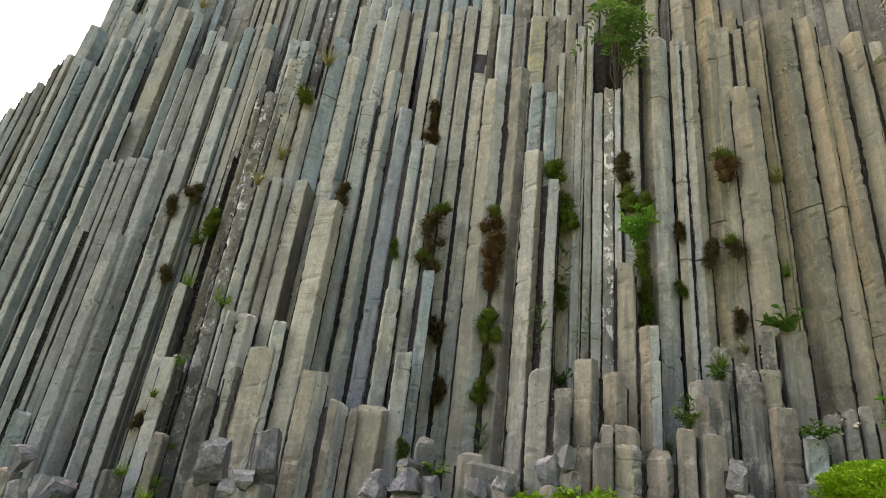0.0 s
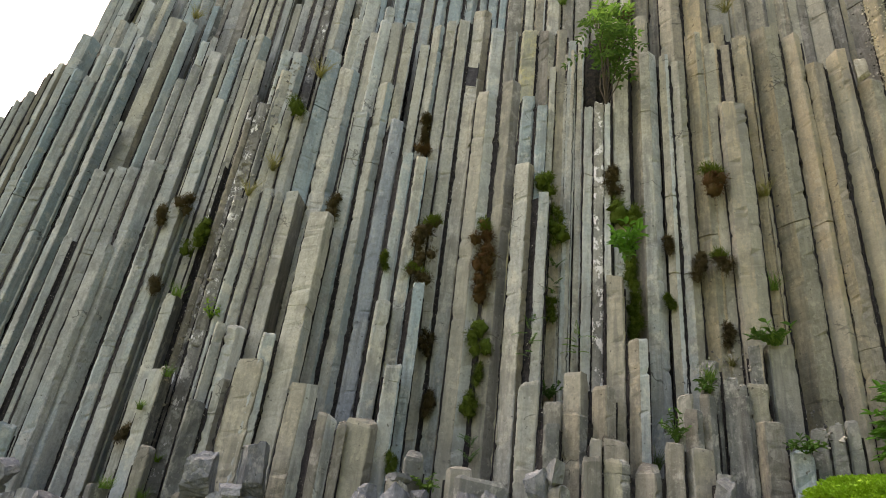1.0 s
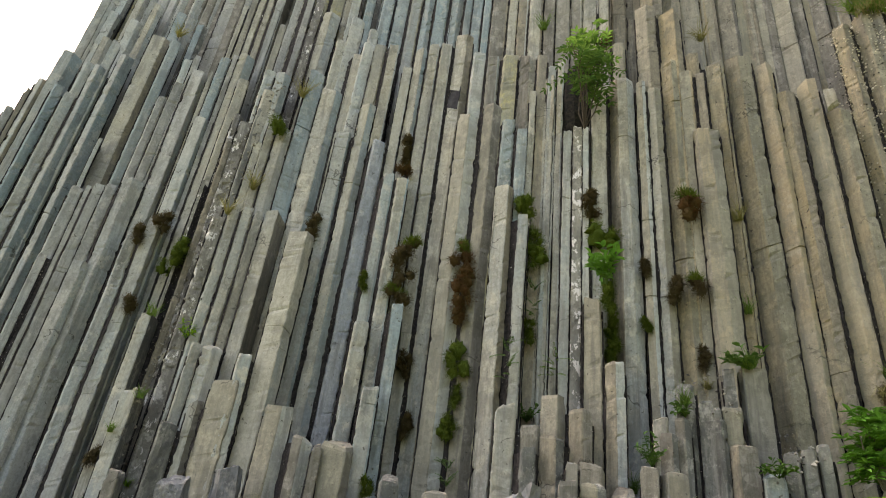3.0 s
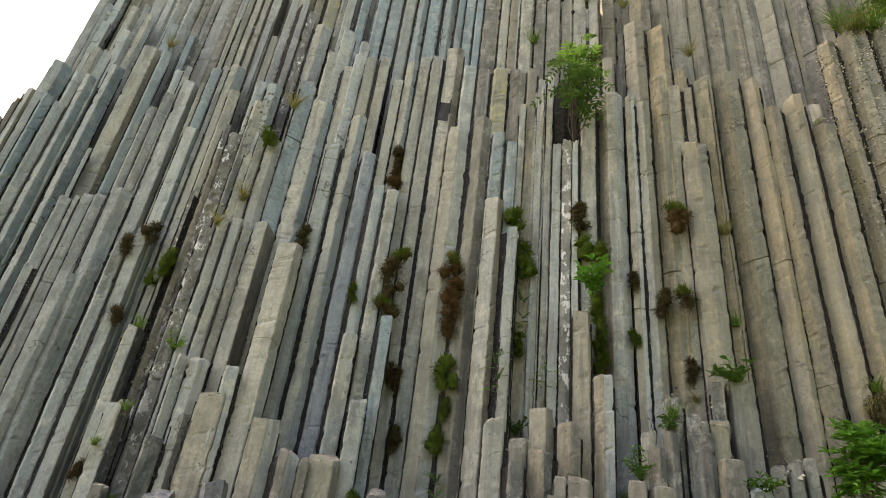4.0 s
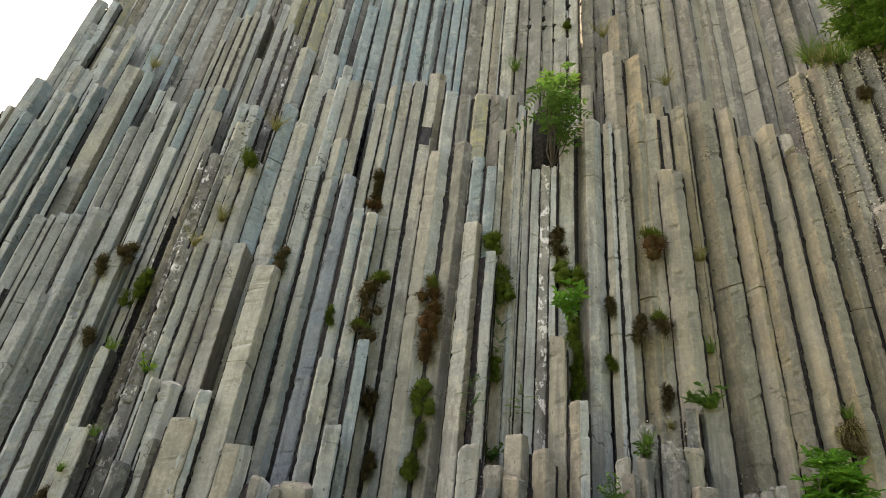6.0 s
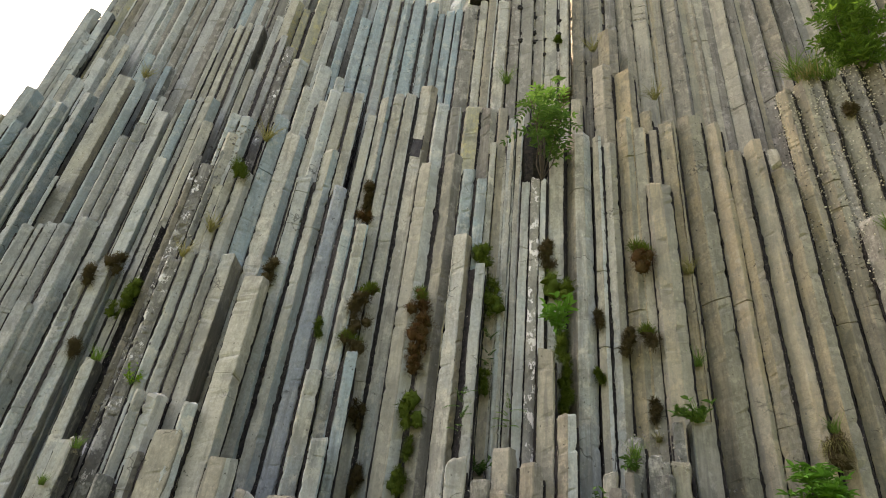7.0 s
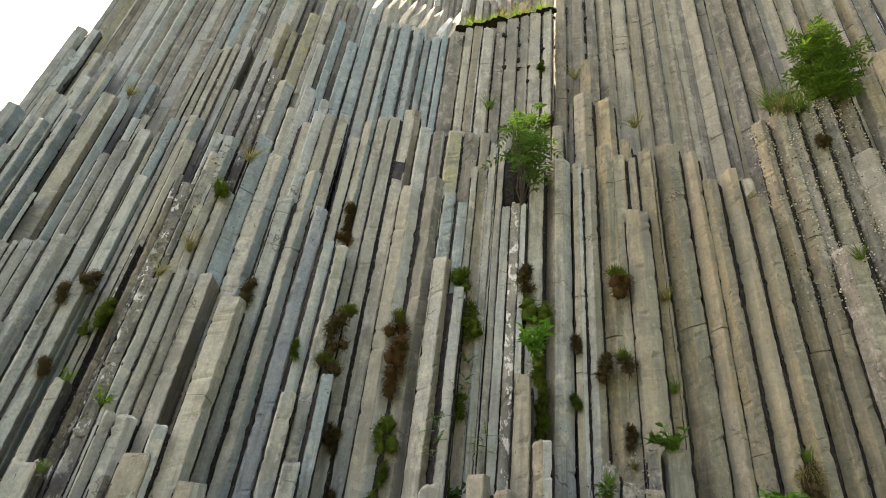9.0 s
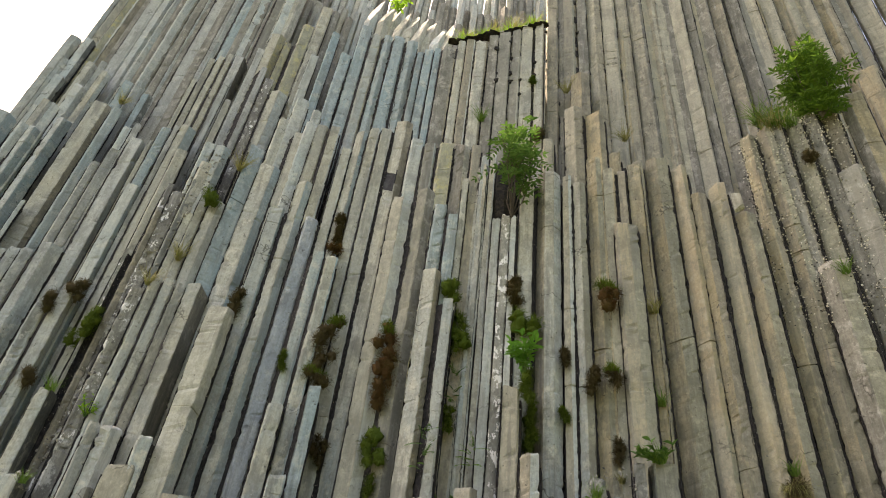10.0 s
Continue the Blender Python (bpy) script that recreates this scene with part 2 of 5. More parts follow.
def profile(rng, widths, flank=0.0):
    """The plan of a column: the corners of its open side from left to right, then its back. Each as (across, forward), with the number of its facet."""
    w, total = list(widths), sum(widths)
    if len(w) == 1:
        lean = rng.uniform(-0.12, 0.12)
        cut = [rng.uniform(0.05, 0.16) * total for _ in range(2)]
        marks = [(-total / 2, -cut[0] * rng.uniform(0.7, 1.3), 0), (-total / 2 + cut[0], lean * total * 0.5, 0), (total / 2 - cut[1], -lean * total * 0.5, 1), (total / 2, -cut[1] * rng.uniform(0.7, 1.3), 1)]
    else:
        u = -total / 2
        steep = [1.25 if v < 0.34 * total else 0.5 for v in (w[0], w[-1])]
        steep[1] = flank or steep[1]
        marks = [(u, -steep[0] * w[0], 0)]
        for i, v in enumerate(w[:-1]):
            u += v
            marks.append((u, 0.0, i + 1))
        marks.append((total / 2, -steep[1] * w[-1], len(w) - 1))
    ring = []
    for i, (u, d, facet) in enumerate(marks):
        if 0 < i < len(marks) - 1:
            before, after = Vector(marks[i - 1][:2]), Vector(marks[i + 1][:2])
            p = Vector((u, d))
            for q, tone in ((before, facet - 1 if len(w) > 1 else 0), (after, facet if len(w) > 1 else 0)):
                ring.append((p + (q - p).normalized() * min(0.012, 0.25 * (q - p).length), tone))
        else:
            ring.append((Vector((u, d)), facet))
    deep = min(m[1] for m in marks) - 0.5 * total - 0.16
    ring += [(Vector((total * 0.40, deep * 0.7)), len(w) - 1), (Vector((total * 0.2, deep)), 0), (Vector((-total * 0.2, deep)), 0), (Vector((-total * 0.40, deep * 0.7)), 0)]
    return ring, len(marks)


def column(face, x, y, top, widths, *tones, foot=0.3, flank=0.0, cuts=(), scar=()):
    """One column of the cliff: the middle of its front, the height of its head, the widths of its open facets and their stone."""
    rng, total = main_rng, sum(widths)
    top = min(top, 19.5 + rng.uniform(-0.8, 0.8))
    out = Vector((x, y)).normalized()
    tang = Vector((out.y, -out.x))
    c = Vector((x, y)) + out * total * 0.46
    ring, _ = profile(rng, widths, flank)
    n, seed = len(ring), rng.uniform(0, 500)
    tip = (rng.uniform(-0.3, 0.3), rng.uniform(-0.4, 0.4))
    levels, z = [(foot, 0.0)], max(foot + 0.2, top - 8.5)
    while z < top - 0.10:
        levels.append((z, 0.0))
        if rng.random() < (0.010 if face in (back_wall, left_buttress) else 0.006):
            levels += [(z + 0.005, 0.013), (z + 0.012, 0.013), (z + 0.017, 0.0)]
            z += 0.017
        z += rng.uniform(0.03, 0.085)
    for cut in cuts:
        levels = [v for v in levels if abs(v[0] - cut) > 0.03] + [(cut - 0.01, 0.0), (cut - 0.004, 0.035), (cut + 0.01, 0.035), (cut + 0.016, 0.0)]
    levels.sort()
    levels.append((top - rng.uniform(0.012, 0.04), 0.0))
    slope = Vector((rng.gauss(0, 0.12), rng.gauss(0, 0.16) - 0.05))
    notch = [rng.choice((0, 0, 0, 0.02, 0.05)) * rng.random() for _ in ring]
    verts, faces, slots = [], [], []
    wear = 2.5 if tones[0] is CRUST else 1.0
    mid = Vector((0, -0.35 * total))
    for k, (z, pinch) in enumerate(levels):
        sway = Vector((0.010 * noise.noise((seed, z * 0.5, 1)), 0.014 * noise.noise((seed, z * 0.7, 2))))
        for j, (p, tone) in enumerate(ring):
            g = 0.007 * noise.noise((seed, z * 1.1, j // 2 * 3.1)) + 0.004 * noise.noise((seed, z * 6.0, j // 2 * 1.7)) + 0.005 * noise.noise((seed, z * 17.0, j * 2.3)) - pinch * rng.uniform(0.2, 1.2)
            if rng.random() < 0.16:
                g -= rng.choice((0.003, 0.005, 0.005, 0.008, 0.012, 0.022)) * min(1.0, total / 0.2) * wear
            q = p + sway + (p - mid).normalized() * g
            zz = z + ((q - mid).dot(slope) - notch[j] if k == len(levels) - 1 else q.x * tip[0] + q.y * tip[1] if 0 < k < len(levels) - 4 else 0)
            r = Vector((x, y)) + tang * q.x - out * q.y - c
            verts.append((r.x, r.y, zz))
    for shrink, lift in ((0.90, 0.016), (0.45, 0.02)):
        for j, (p, tone) in enumerate(ring):
            q = mid + (p - mid) * shrink * rng.uniform(0.94, 1.04)
            r = Vector((x, y)) + tang * q.x - out * q.y - c
            verts.append((r.x, r.y, top + lift + (q - mid).dot(slope) - notch[j] * shrink + rng.uniform(-0.014, 0.014)))
    rows = len(levels) + 2
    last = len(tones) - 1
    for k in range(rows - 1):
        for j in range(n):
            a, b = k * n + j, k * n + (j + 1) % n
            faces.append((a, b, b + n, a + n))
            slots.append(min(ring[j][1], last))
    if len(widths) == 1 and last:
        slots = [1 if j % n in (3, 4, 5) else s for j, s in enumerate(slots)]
    if scar:
        # a flake has sprung off the first facet and left its dark bed
        tones += (FRACTURE,)
        for k, face_of in enumerate(faces):
            z = sum(verts[v][2] for v in face_of) / 4
            if k % n in (0, 1) and scar[0] + 0.14 * (k % n) < z < scar[1] + 0.06 * (k % n):
                slots[k] = last + 1
    faces.append(tuple(range((rows - 1) * n, rows * n)))
    slots.append(0)
    ob = mesh_object("column", verts, faces, list(tones), face, slots=slots)
    ob.location = (c.x, c.y, 0)
    PLACED.append((c.x, c.y, total, top))
    RINGS.append((face, c, out, [tang * p.x - out * p.y + Vector((x, y)) - c for p, _ in ring], top))
    ends = []
    for p, q in ((ring[0][0], ring[1][0]), (ring[-5][0], ring[-6][0])):
        p, q = (Vector((x, y)) + tang * v.x - out * v.y for v in (p, q))
        ends.append((p, (q - p).normalized(), (q - p).length))
    EDGES.append((face, ends, out, foot, top, seed))
    # dark joint earth on both sides, a hand behind the front; also paints gap shade
    sv, sf = SOIL_AND_SHADE.setdefault(face, ([], []))
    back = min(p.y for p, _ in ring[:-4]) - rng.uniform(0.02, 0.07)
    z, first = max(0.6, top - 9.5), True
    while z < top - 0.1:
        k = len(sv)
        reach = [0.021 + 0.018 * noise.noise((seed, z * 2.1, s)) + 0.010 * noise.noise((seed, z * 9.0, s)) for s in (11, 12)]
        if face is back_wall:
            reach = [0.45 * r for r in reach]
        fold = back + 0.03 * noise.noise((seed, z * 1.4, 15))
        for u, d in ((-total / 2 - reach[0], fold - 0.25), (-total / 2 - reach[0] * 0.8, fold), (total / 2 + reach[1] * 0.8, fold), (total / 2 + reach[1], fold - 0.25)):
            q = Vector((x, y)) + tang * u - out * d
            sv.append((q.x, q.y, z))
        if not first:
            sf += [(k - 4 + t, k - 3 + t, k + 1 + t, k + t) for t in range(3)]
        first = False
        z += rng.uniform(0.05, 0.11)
    return ob


def front_at(ring, out, across):
    """How far a column's outline comes forward of its middle, at a distance across."""
    tang, best = Vector((out.y, -out.x)), None
    for i, p in enumerate(ring):
        q = ring[i - 1]
        a, b = p.dot(tang), q.dot(tang)
        if min(a, b) <= across <= max(a, b) and abs(a - b) > 1e-6:
            d = -(p + (q - p) * (across - a) / (b - a)).dot(out)
            best = d if best is None else max(best, d)
    return best


def surface(x, z):
    """How far off the cliff's face stands, at a height."""
    return 6.85 - 0.3 * x + 0.10 * z



# ---- ground and hill ----
def smooth01(v):
    v = min(1.0, max(0.0, v))
    return v * v * (3 - 2 * v)


def ground_height(x, y):
    s = 6.85 - 0.3 * max(-14, min(14, x))
    foot = (1.15 + 0.09 * max(-5, min(6, x))) * smooth01((y - 1.2) / (s - 2.4))
    hill = 12.5 * smooth01((x + 8.5) / 9.0) * smooth01((y - s - 2.2) / 2.2)
    far = 9.0 * smooth01((x + 6.0) / 9.0) * smooth01((y - s - 7.5) / 3.0)
    # unseen banks behind the camera and at right, added to block sky light
    bank = 8.0 * smooth01((-y - 7.0) / 9.0) * smooth01((x + 14.0) / 16.0)
    side = 17.0 * smooth01((x - 9.5) / 7.0) * smooth01((3.5 - y) / 5.0)
    bumps = 0.05 * noise.noise((x * 0.9, y * 0.9, 0.3)) + 0.4 * noise.noise((x * 0.03, y * 0.03, 4.0)) * smooth01((math.hypot(x, y) - 12) / 30)
    return foot + hill + far + max(bank, side) + bumps


mat, nt, bsdf = nodes_of("meadow_soil", 0.95)
turf = mixed(nt, ramp(nt, noise_at(nt, 1.4), 0.4, 0.62), (0.045, 0.07, 0.02), (0.085, 0.075, 0.045))
turf = mixed(nt, ramp(nt, noise_at(nt, 30.0), 0.4, 0.65), turf, (0.03, 0.045, 0.015))
nt.links.new(turf, bsdf.inputs["Base Color"])
bump(nt, bsdf, ((noise_at(nt, 8.0), 0.6, 0.08), (noise_at(nt, 60.0), 0.6, 0.02)))
TURF = mat
line = [math.copysign(abs(i / 60) ** 2.6 * 900 + abs(i) * 0.22, i) for i in range(-60, 61)]
verts = [(x, y + 8, ground_height(x, y + 8)) for y in line for x in line]
n = len(line)
ground = mesh_object("ground", verts, [(j * n + i, j * n + i + 1, (j + 1) * n + i + 1, (j + 1) * n + i) for j in range(n - 1) for i in range(n - 1)], TURF, smooth=True)
tagged(ground, "sloping grassy soil rising to the foot of the rocks, with added unseen banks that block light", "ground", kind="structure")


# ---- the faces, each a group of columns ----
left_buttress = tagged(new("left_buttress"), "green-grey basalt columns stepping down at the cliff's open edge", "cliff", kind="structure")
main_face = tagged(new("main_face"), "grey and sand basalt columns packed like organ pipes", "cliff", kind="structure")
right_face = tagged(new("right_face"), "ochre-stained broad basalt columns with dark open joints", "cliff", kind="structure")
back_wall = tagged(new("back_wall"), "tall slender blue-grey and sand basalt columns above a ledge", "cliff", kind="structure")


# ---- the columns: middle of the front, height of the head, widths of the facets, stone ----
# a darker stone on a right-hand facet partly paints the shade of that side
# the open left edge
column(left_buttress, -9.28, 10.45, 8.18, (0.114,), SLATE)
column(left_buttress, -9.12, 10.45, 8.63, (0.106,), SLATE, GREY)
column(left_buttress, -8.92, 10.41, 8.88, (0.132,), SLATE)
column(left_buttress, -8.76, 10.42, 9.42, (0.075,), UMBER)
column(left_buttress, -8.48, 10.36, 9.68, (0.066, 0.194), SLATE, UMBER, cuts=(6.40,))
column(left_buttress, -8.02, 10.20, 9.45, (0.193,), BLUE, cuts=(6.34,))
column(left_buttress, -7.61, 10.05, 9.17, (0.202,), SLATE)
column(left_buttress, -8.20, 10.36, 10.51, (0.172, 0.224), SLATE, BLUE)
column(left_buttress, -7.61, 10.15, 10.13, (0.212,), SLATE)
column(left_buttress, -7.23, 10.02, 9.99, (0.076, 0.224), SLATE, BLUE, cuts=(5.62, 9.54,))
column(left_buttress, -6.76, 9.91, 10.30, (0.086, 0.192), SLATE, BLUE, cuts=(6.31,))
column(left_buttress, -6.27, 9.51, 7.84, (0.068,), SLATE)
column(left_buttress, -6.18, 9.79, 10.85, (0.236, 0.125), SAND, UMBER, cuts=(4.78,))
column(left_buttress, -5.76, 9.64, 10.65, (0.186,), BLUE)
column(left_buttress, -5.40, 9.36, 8.91, (0.148,), ASH, SLATE)
column(left_buttress, -5.18, 9.34, 9.31, (0.175,), ASH, SLATE)
column(left_buttress, -5.21, 9.41, 9.97, (0.192,), SLATE)
column(left_buttress, -5.06, 9.38, 10.09, (0.116,), ASH)
column(left_buttress, -4.83, 9.26, 9.64, (0.199, 0.092), ASH, SLATE)
column(left_buttress, -4.31, 8.98, 8.32, (0.174, 0.106), SLATE, BLUE, flank=1.6)
column(left_buttress, -4.56, 9.17, 9.55, (0.076,), SAND)
column(left_buttress, -4.40, 9.17, 9.96, (0.183,), BLUE)
column(left_buttress, -4.20, 9.11, 10.01, (0.106,), ASH)
column(left_buttress, -3.94, 9.03, 10.02, (0.126, 0.177), SAND, BLUE)
column(left_buttress, -3.80, 8.92, 9.28, (0.200,), SAND)
column(left_buttress, -3.64, 8.77, 8.32, (0.106,), CRUST)
column(left_buttress, -3.42, 8.69, 8.12, (0.212,), CRUST)
column(left_buttress, -3.32, 8.80, 9.48, (0.194,), SLATE)
column(left_buttress, -5.30, 8.90, 5.11, (0.146, 0.096), ASH, SLATE)
column(left_buttress, -6.17, 9.37, 6.66, (0.199,), ASH)
column(left_buttress, -5.96, 9.30, 6.68, (0.072,), ASH)
column(left_buttress, -5.74, 9.24, 6.72, (0.176,), ASH, cuts=(5.00,))
column(left_buttress, -5.50, 9.17, 6.71, (0.171,), ASH, SLATE)
column(left_buttress, -5.10, 9.06, 6.84, (0.122, 0.207), ASH, SLATE)
column(left_buttress, -4.63, 8.80, 5.60, (0.184,), ASH, SLATE)
column(left_buttress, -4.32, 8.75, 6.00, (0.166, 0.072), SLATE, flank=2.5)
column(left_buttress, -6.12, 9.21, 5.25, (0.127,), ASH)
# DARK on the right flank paints its shade
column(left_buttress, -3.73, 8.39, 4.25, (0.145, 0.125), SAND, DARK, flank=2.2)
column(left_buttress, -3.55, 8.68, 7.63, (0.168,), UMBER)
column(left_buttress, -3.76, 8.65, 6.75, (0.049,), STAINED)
# same flank shade painted with DARK
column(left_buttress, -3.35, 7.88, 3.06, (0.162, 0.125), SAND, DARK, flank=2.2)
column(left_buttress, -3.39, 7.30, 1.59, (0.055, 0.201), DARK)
column(left_buttress, -5.10, 8.04, 2.15, (0.215,), BLUE)
column(left_buttress, -7.57, 10.13, 10.08, (0.232,), SLATE)
# the middle
column(main_face, -3.22, 8.66, 8.42, (0.107,), DARK)
column(main_face, -3.16, 8.69, 8.91, (0.263,), SAND)
column(main_face, -3.02, 8.70, 9.40, (0.145, 0.127), SLATE, BLUE)
column(main_face, -3.03, 8.52, 7.59, (0.132,), SAND)
column(main_face, -2.88, 8.53, 8.17, (0.151,), SAND)
column(main_face, -2.62, 8.43, 7.91, (0.141, 0.107), SAND, SLATE)
column(main_face, -2.34, 8.49, 9.35, (0.290,), BLUE, cuts=(8.02,))
column(main_face, -1.93, 8.32, 8.86, (0.238, 0.195), SAND, BLUE)
column(main_face, -2.01, 8.47, 10.22, (0.292,), SAND)
column(main_face, -1.58, 8.30, 9.77, (0.167, 0.149), SAND)
column(main_face, -1.47, 8.30, 10.08, (0.257,), SLATE)
column(main_face, -1.26, 8.23, 10.02, (0.216,), SAND)
column(main_face, -1.00, 8.15, 9.98, (0.186,), SAND, SLATE)
column(main_face, -0.67, 7.98, 9.32, (0.162,), SAND, SLATE)
column(main_face, -0.47, 7.97, 9.81, (0.123, 0.076), SAND, BLUE)
column(main_face, -0.25, 7.92, 9.90, (0.188,), SAND, SLATE)
column(main_face, -0.03, 7.85, 9.90, (0.206,), SAND, SLATE)
column(main_face, 0.28, 7.78, 10.16, (0.186, 0.128), SAND, UMBER, scar=(8.40, 8.80))
column(main_face, 0.50, 7.51, 8.08, (0.176, 0.167), SANDY, SLATE)
column(main_face, 0.57, 7.64, 9.58, (0.229,), SLATE)
column(main_face, 0.82, 7.55, 9.46, (0.217,), GREY, SLATE)
column(main_face, 1.10, 7.47, 9.48, (0.261,), OLIVE)
column(main_face, 1.39, 7.38, 9.45, (0.165, 0.128), GREY, SAND)
column(main_face, 0.87, 7.42, 8.28, (0.148, 0.147), SANDY, GREY)
column(main_face, 1.13, 7.30, 7.91, (0.205,), BLUE)
column(main_face, 1.12, 7.09, 6.52, (0.191, 0.079), SAND, UMBER)
column(main_face, 1.34, 7.22, 7.69, (0.166,), BLUE)
column(main_face, 1.49, 7.25, 8.50, (0.105,), SAND)
# narrow DARK flank: shade put into the stone colour
column(main_face, 1.72, 7.22, 8.86, (0.260, 0.067), SAND, DARK)
column(main_face, 1.62, 7.30, 9.40, (0.174,), UMBER)
column(main_face, 1.79, 7.23, 9.12, (0.144,), SLATE)
column(main_face, 1.92, 7.19, 9.18, (0.105,), SAND, SLATE)
column(main_face, 2.01, 7.01, 7.59, (0.126,), SLATE)
column(main_face, 2.15, 6.97, 7.67, (0.141,), STAINED)
column(main_face, 2.27, 6.94, 7.66, (0.085,), SLATE)
column(main_face, 2.48, 6.96, 8.51, (0.229,), SAND)
column(main_face, 2.82, 6.88, 8.74, (0.125, 0.147, 0.107), UMBER, SAND, SLATE)
column(main_face, -1.53, 8.09, 7.78, (0.239,), SLATE, BLUE)
column(main_face, -1.22, 8.06, 8.44, (0.133, 0.125), SAND, BLUE)
column(main_face, -0.90, 7.87, 7.52, (0.229,), LILAC)
column(main_face, -0.40, 7.64, 6.73, (0.182,), SAND, BLUE)
column(main_face, -0.62, 7.72, 6.81, (0.167,), SLATE, BLUE)
column(main_face, -3.24, 8.42, 6.02, (0.189,), CRUST)
column(main_face, -3.00, 8.34, 6.20, (0.165,), SAND)
column(main_face, -2.77, 8.27, 6.16, (0.165,), SAND)
column(main_face, -2.56, 8.19, 6.07, (0.134,), SAND)
# GREY flank paints the shade of this deep right face
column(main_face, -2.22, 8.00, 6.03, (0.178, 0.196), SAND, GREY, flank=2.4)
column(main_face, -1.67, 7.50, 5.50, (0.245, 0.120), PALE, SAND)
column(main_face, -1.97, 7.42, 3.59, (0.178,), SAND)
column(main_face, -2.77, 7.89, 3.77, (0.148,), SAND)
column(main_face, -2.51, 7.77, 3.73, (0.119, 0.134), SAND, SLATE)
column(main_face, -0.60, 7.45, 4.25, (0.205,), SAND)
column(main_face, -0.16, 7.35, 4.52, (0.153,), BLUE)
column(main_face, -0.56, 6.85, 2.59, (0.281, 0.086), DULL, GREY)
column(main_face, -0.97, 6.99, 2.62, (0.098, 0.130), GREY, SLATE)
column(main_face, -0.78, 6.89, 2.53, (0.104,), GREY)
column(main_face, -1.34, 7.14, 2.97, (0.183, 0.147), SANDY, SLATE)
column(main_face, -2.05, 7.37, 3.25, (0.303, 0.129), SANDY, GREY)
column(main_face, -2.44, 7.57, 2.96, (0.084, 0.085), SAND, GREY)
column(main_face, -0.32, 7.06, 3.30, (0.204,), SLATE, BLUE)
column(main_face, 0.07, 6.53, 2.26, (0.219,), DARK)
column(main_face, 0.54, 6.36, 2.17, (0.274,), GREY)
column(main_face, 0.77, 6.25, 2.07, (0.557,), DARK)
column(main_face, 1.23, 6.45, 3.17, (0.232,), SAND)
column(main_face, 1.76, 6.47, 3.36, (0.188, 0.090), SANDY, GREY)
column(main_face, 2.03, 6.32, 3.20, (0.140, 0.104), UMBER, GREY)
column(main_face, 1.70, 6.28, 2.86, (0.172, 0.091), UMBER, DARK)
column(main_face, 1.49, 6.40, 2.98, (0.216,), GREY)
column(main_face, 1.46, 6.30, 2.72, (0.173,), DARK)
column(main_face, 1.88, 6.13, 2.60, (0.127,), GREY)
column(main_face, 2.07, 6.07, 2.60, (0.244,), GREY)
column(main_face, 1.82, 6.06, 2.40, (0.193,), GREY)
column(main_face, 2.05, 6.00, 2.41, (0.169, 0.089), DULL, DARK)
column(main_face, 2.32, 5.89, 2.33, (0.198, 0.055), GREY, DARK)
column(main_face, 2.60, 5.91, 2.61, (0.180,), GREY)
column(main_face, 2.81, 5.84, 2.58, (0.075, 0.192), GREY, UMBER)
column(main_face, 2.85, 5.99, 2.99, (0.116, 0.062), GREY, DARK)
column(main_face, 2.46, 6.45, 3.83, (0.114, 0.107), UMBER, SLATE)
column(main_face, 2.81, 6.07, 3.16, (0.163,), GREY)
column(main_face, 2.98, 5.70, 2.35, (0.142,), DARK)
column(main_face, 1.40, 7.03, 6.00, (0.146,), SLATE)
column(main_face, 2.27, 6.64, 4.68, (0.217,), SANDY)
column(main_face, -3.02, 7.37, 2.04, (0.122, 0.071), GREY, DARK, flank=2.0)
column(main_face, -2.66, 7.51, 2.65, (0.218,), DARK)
column(main_face, -1.47, 8.34, 10.47, (0.184,), SLATE)
column(main_face, 2.84, 6.96, 9.59, (0.197,), SANDY)
# the ochre-stained part
column(right_face, 3.10, 6.78, 8.62, (0.083, 0.060), SANDY, SLATE, cuts=(4.91, 6.07,))
column(right_face, 3.28, 6.71, 8.47, (0.096, 0.095), SAND, DULL, cuts=(4.90,))
column(right_face, 3.55, 6.69, 9.10, (0.165, 0.133), TAN, DULL, cuts=(5.48,))
column(right_face, 3.75, 6.60, 8.78, (0.193,), DULL, TAN)
column(right_face, 3.86, 6.39, 7.52, (0.054, 0.160, 0.130), UMBER, TAN, DULL)
column(right_face, 4.15, 6.49, 8.90, (0.216,), TAN)
column(right_face, 3.95, 6.54, 8.73, (0.124,), UMBER)
column(right_face, 4.22, 6.48, 8.97, (0.165,), TAN)
column(right_face, 4.51, 6.41, 9.12, (0.207, 0.170), TAN, DULL, cuts=(5.66,))
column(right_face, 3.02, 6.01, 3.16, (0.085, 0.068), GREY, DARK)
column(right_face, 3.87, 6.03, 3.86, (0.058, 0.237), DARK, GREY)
column(right_face, 3.53, 5.93, 3.34, (0.198,), DULL)
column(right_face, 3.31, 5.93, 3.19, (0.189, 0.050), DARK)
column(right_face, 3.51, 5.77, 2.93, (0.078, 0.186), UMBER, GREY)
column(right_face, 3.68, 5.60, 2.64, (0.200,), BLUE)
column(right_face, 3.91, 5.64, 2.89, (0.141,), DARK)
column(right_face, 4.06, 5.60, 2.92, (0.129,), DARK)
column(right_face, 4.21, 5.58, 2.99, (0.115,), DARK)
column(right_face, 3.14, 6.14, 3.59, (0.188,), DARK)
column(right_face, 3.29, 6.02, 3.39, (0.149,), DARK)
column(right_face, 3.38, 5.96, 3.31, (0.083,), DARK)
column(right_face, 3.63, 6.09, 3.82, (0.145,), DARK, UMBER)
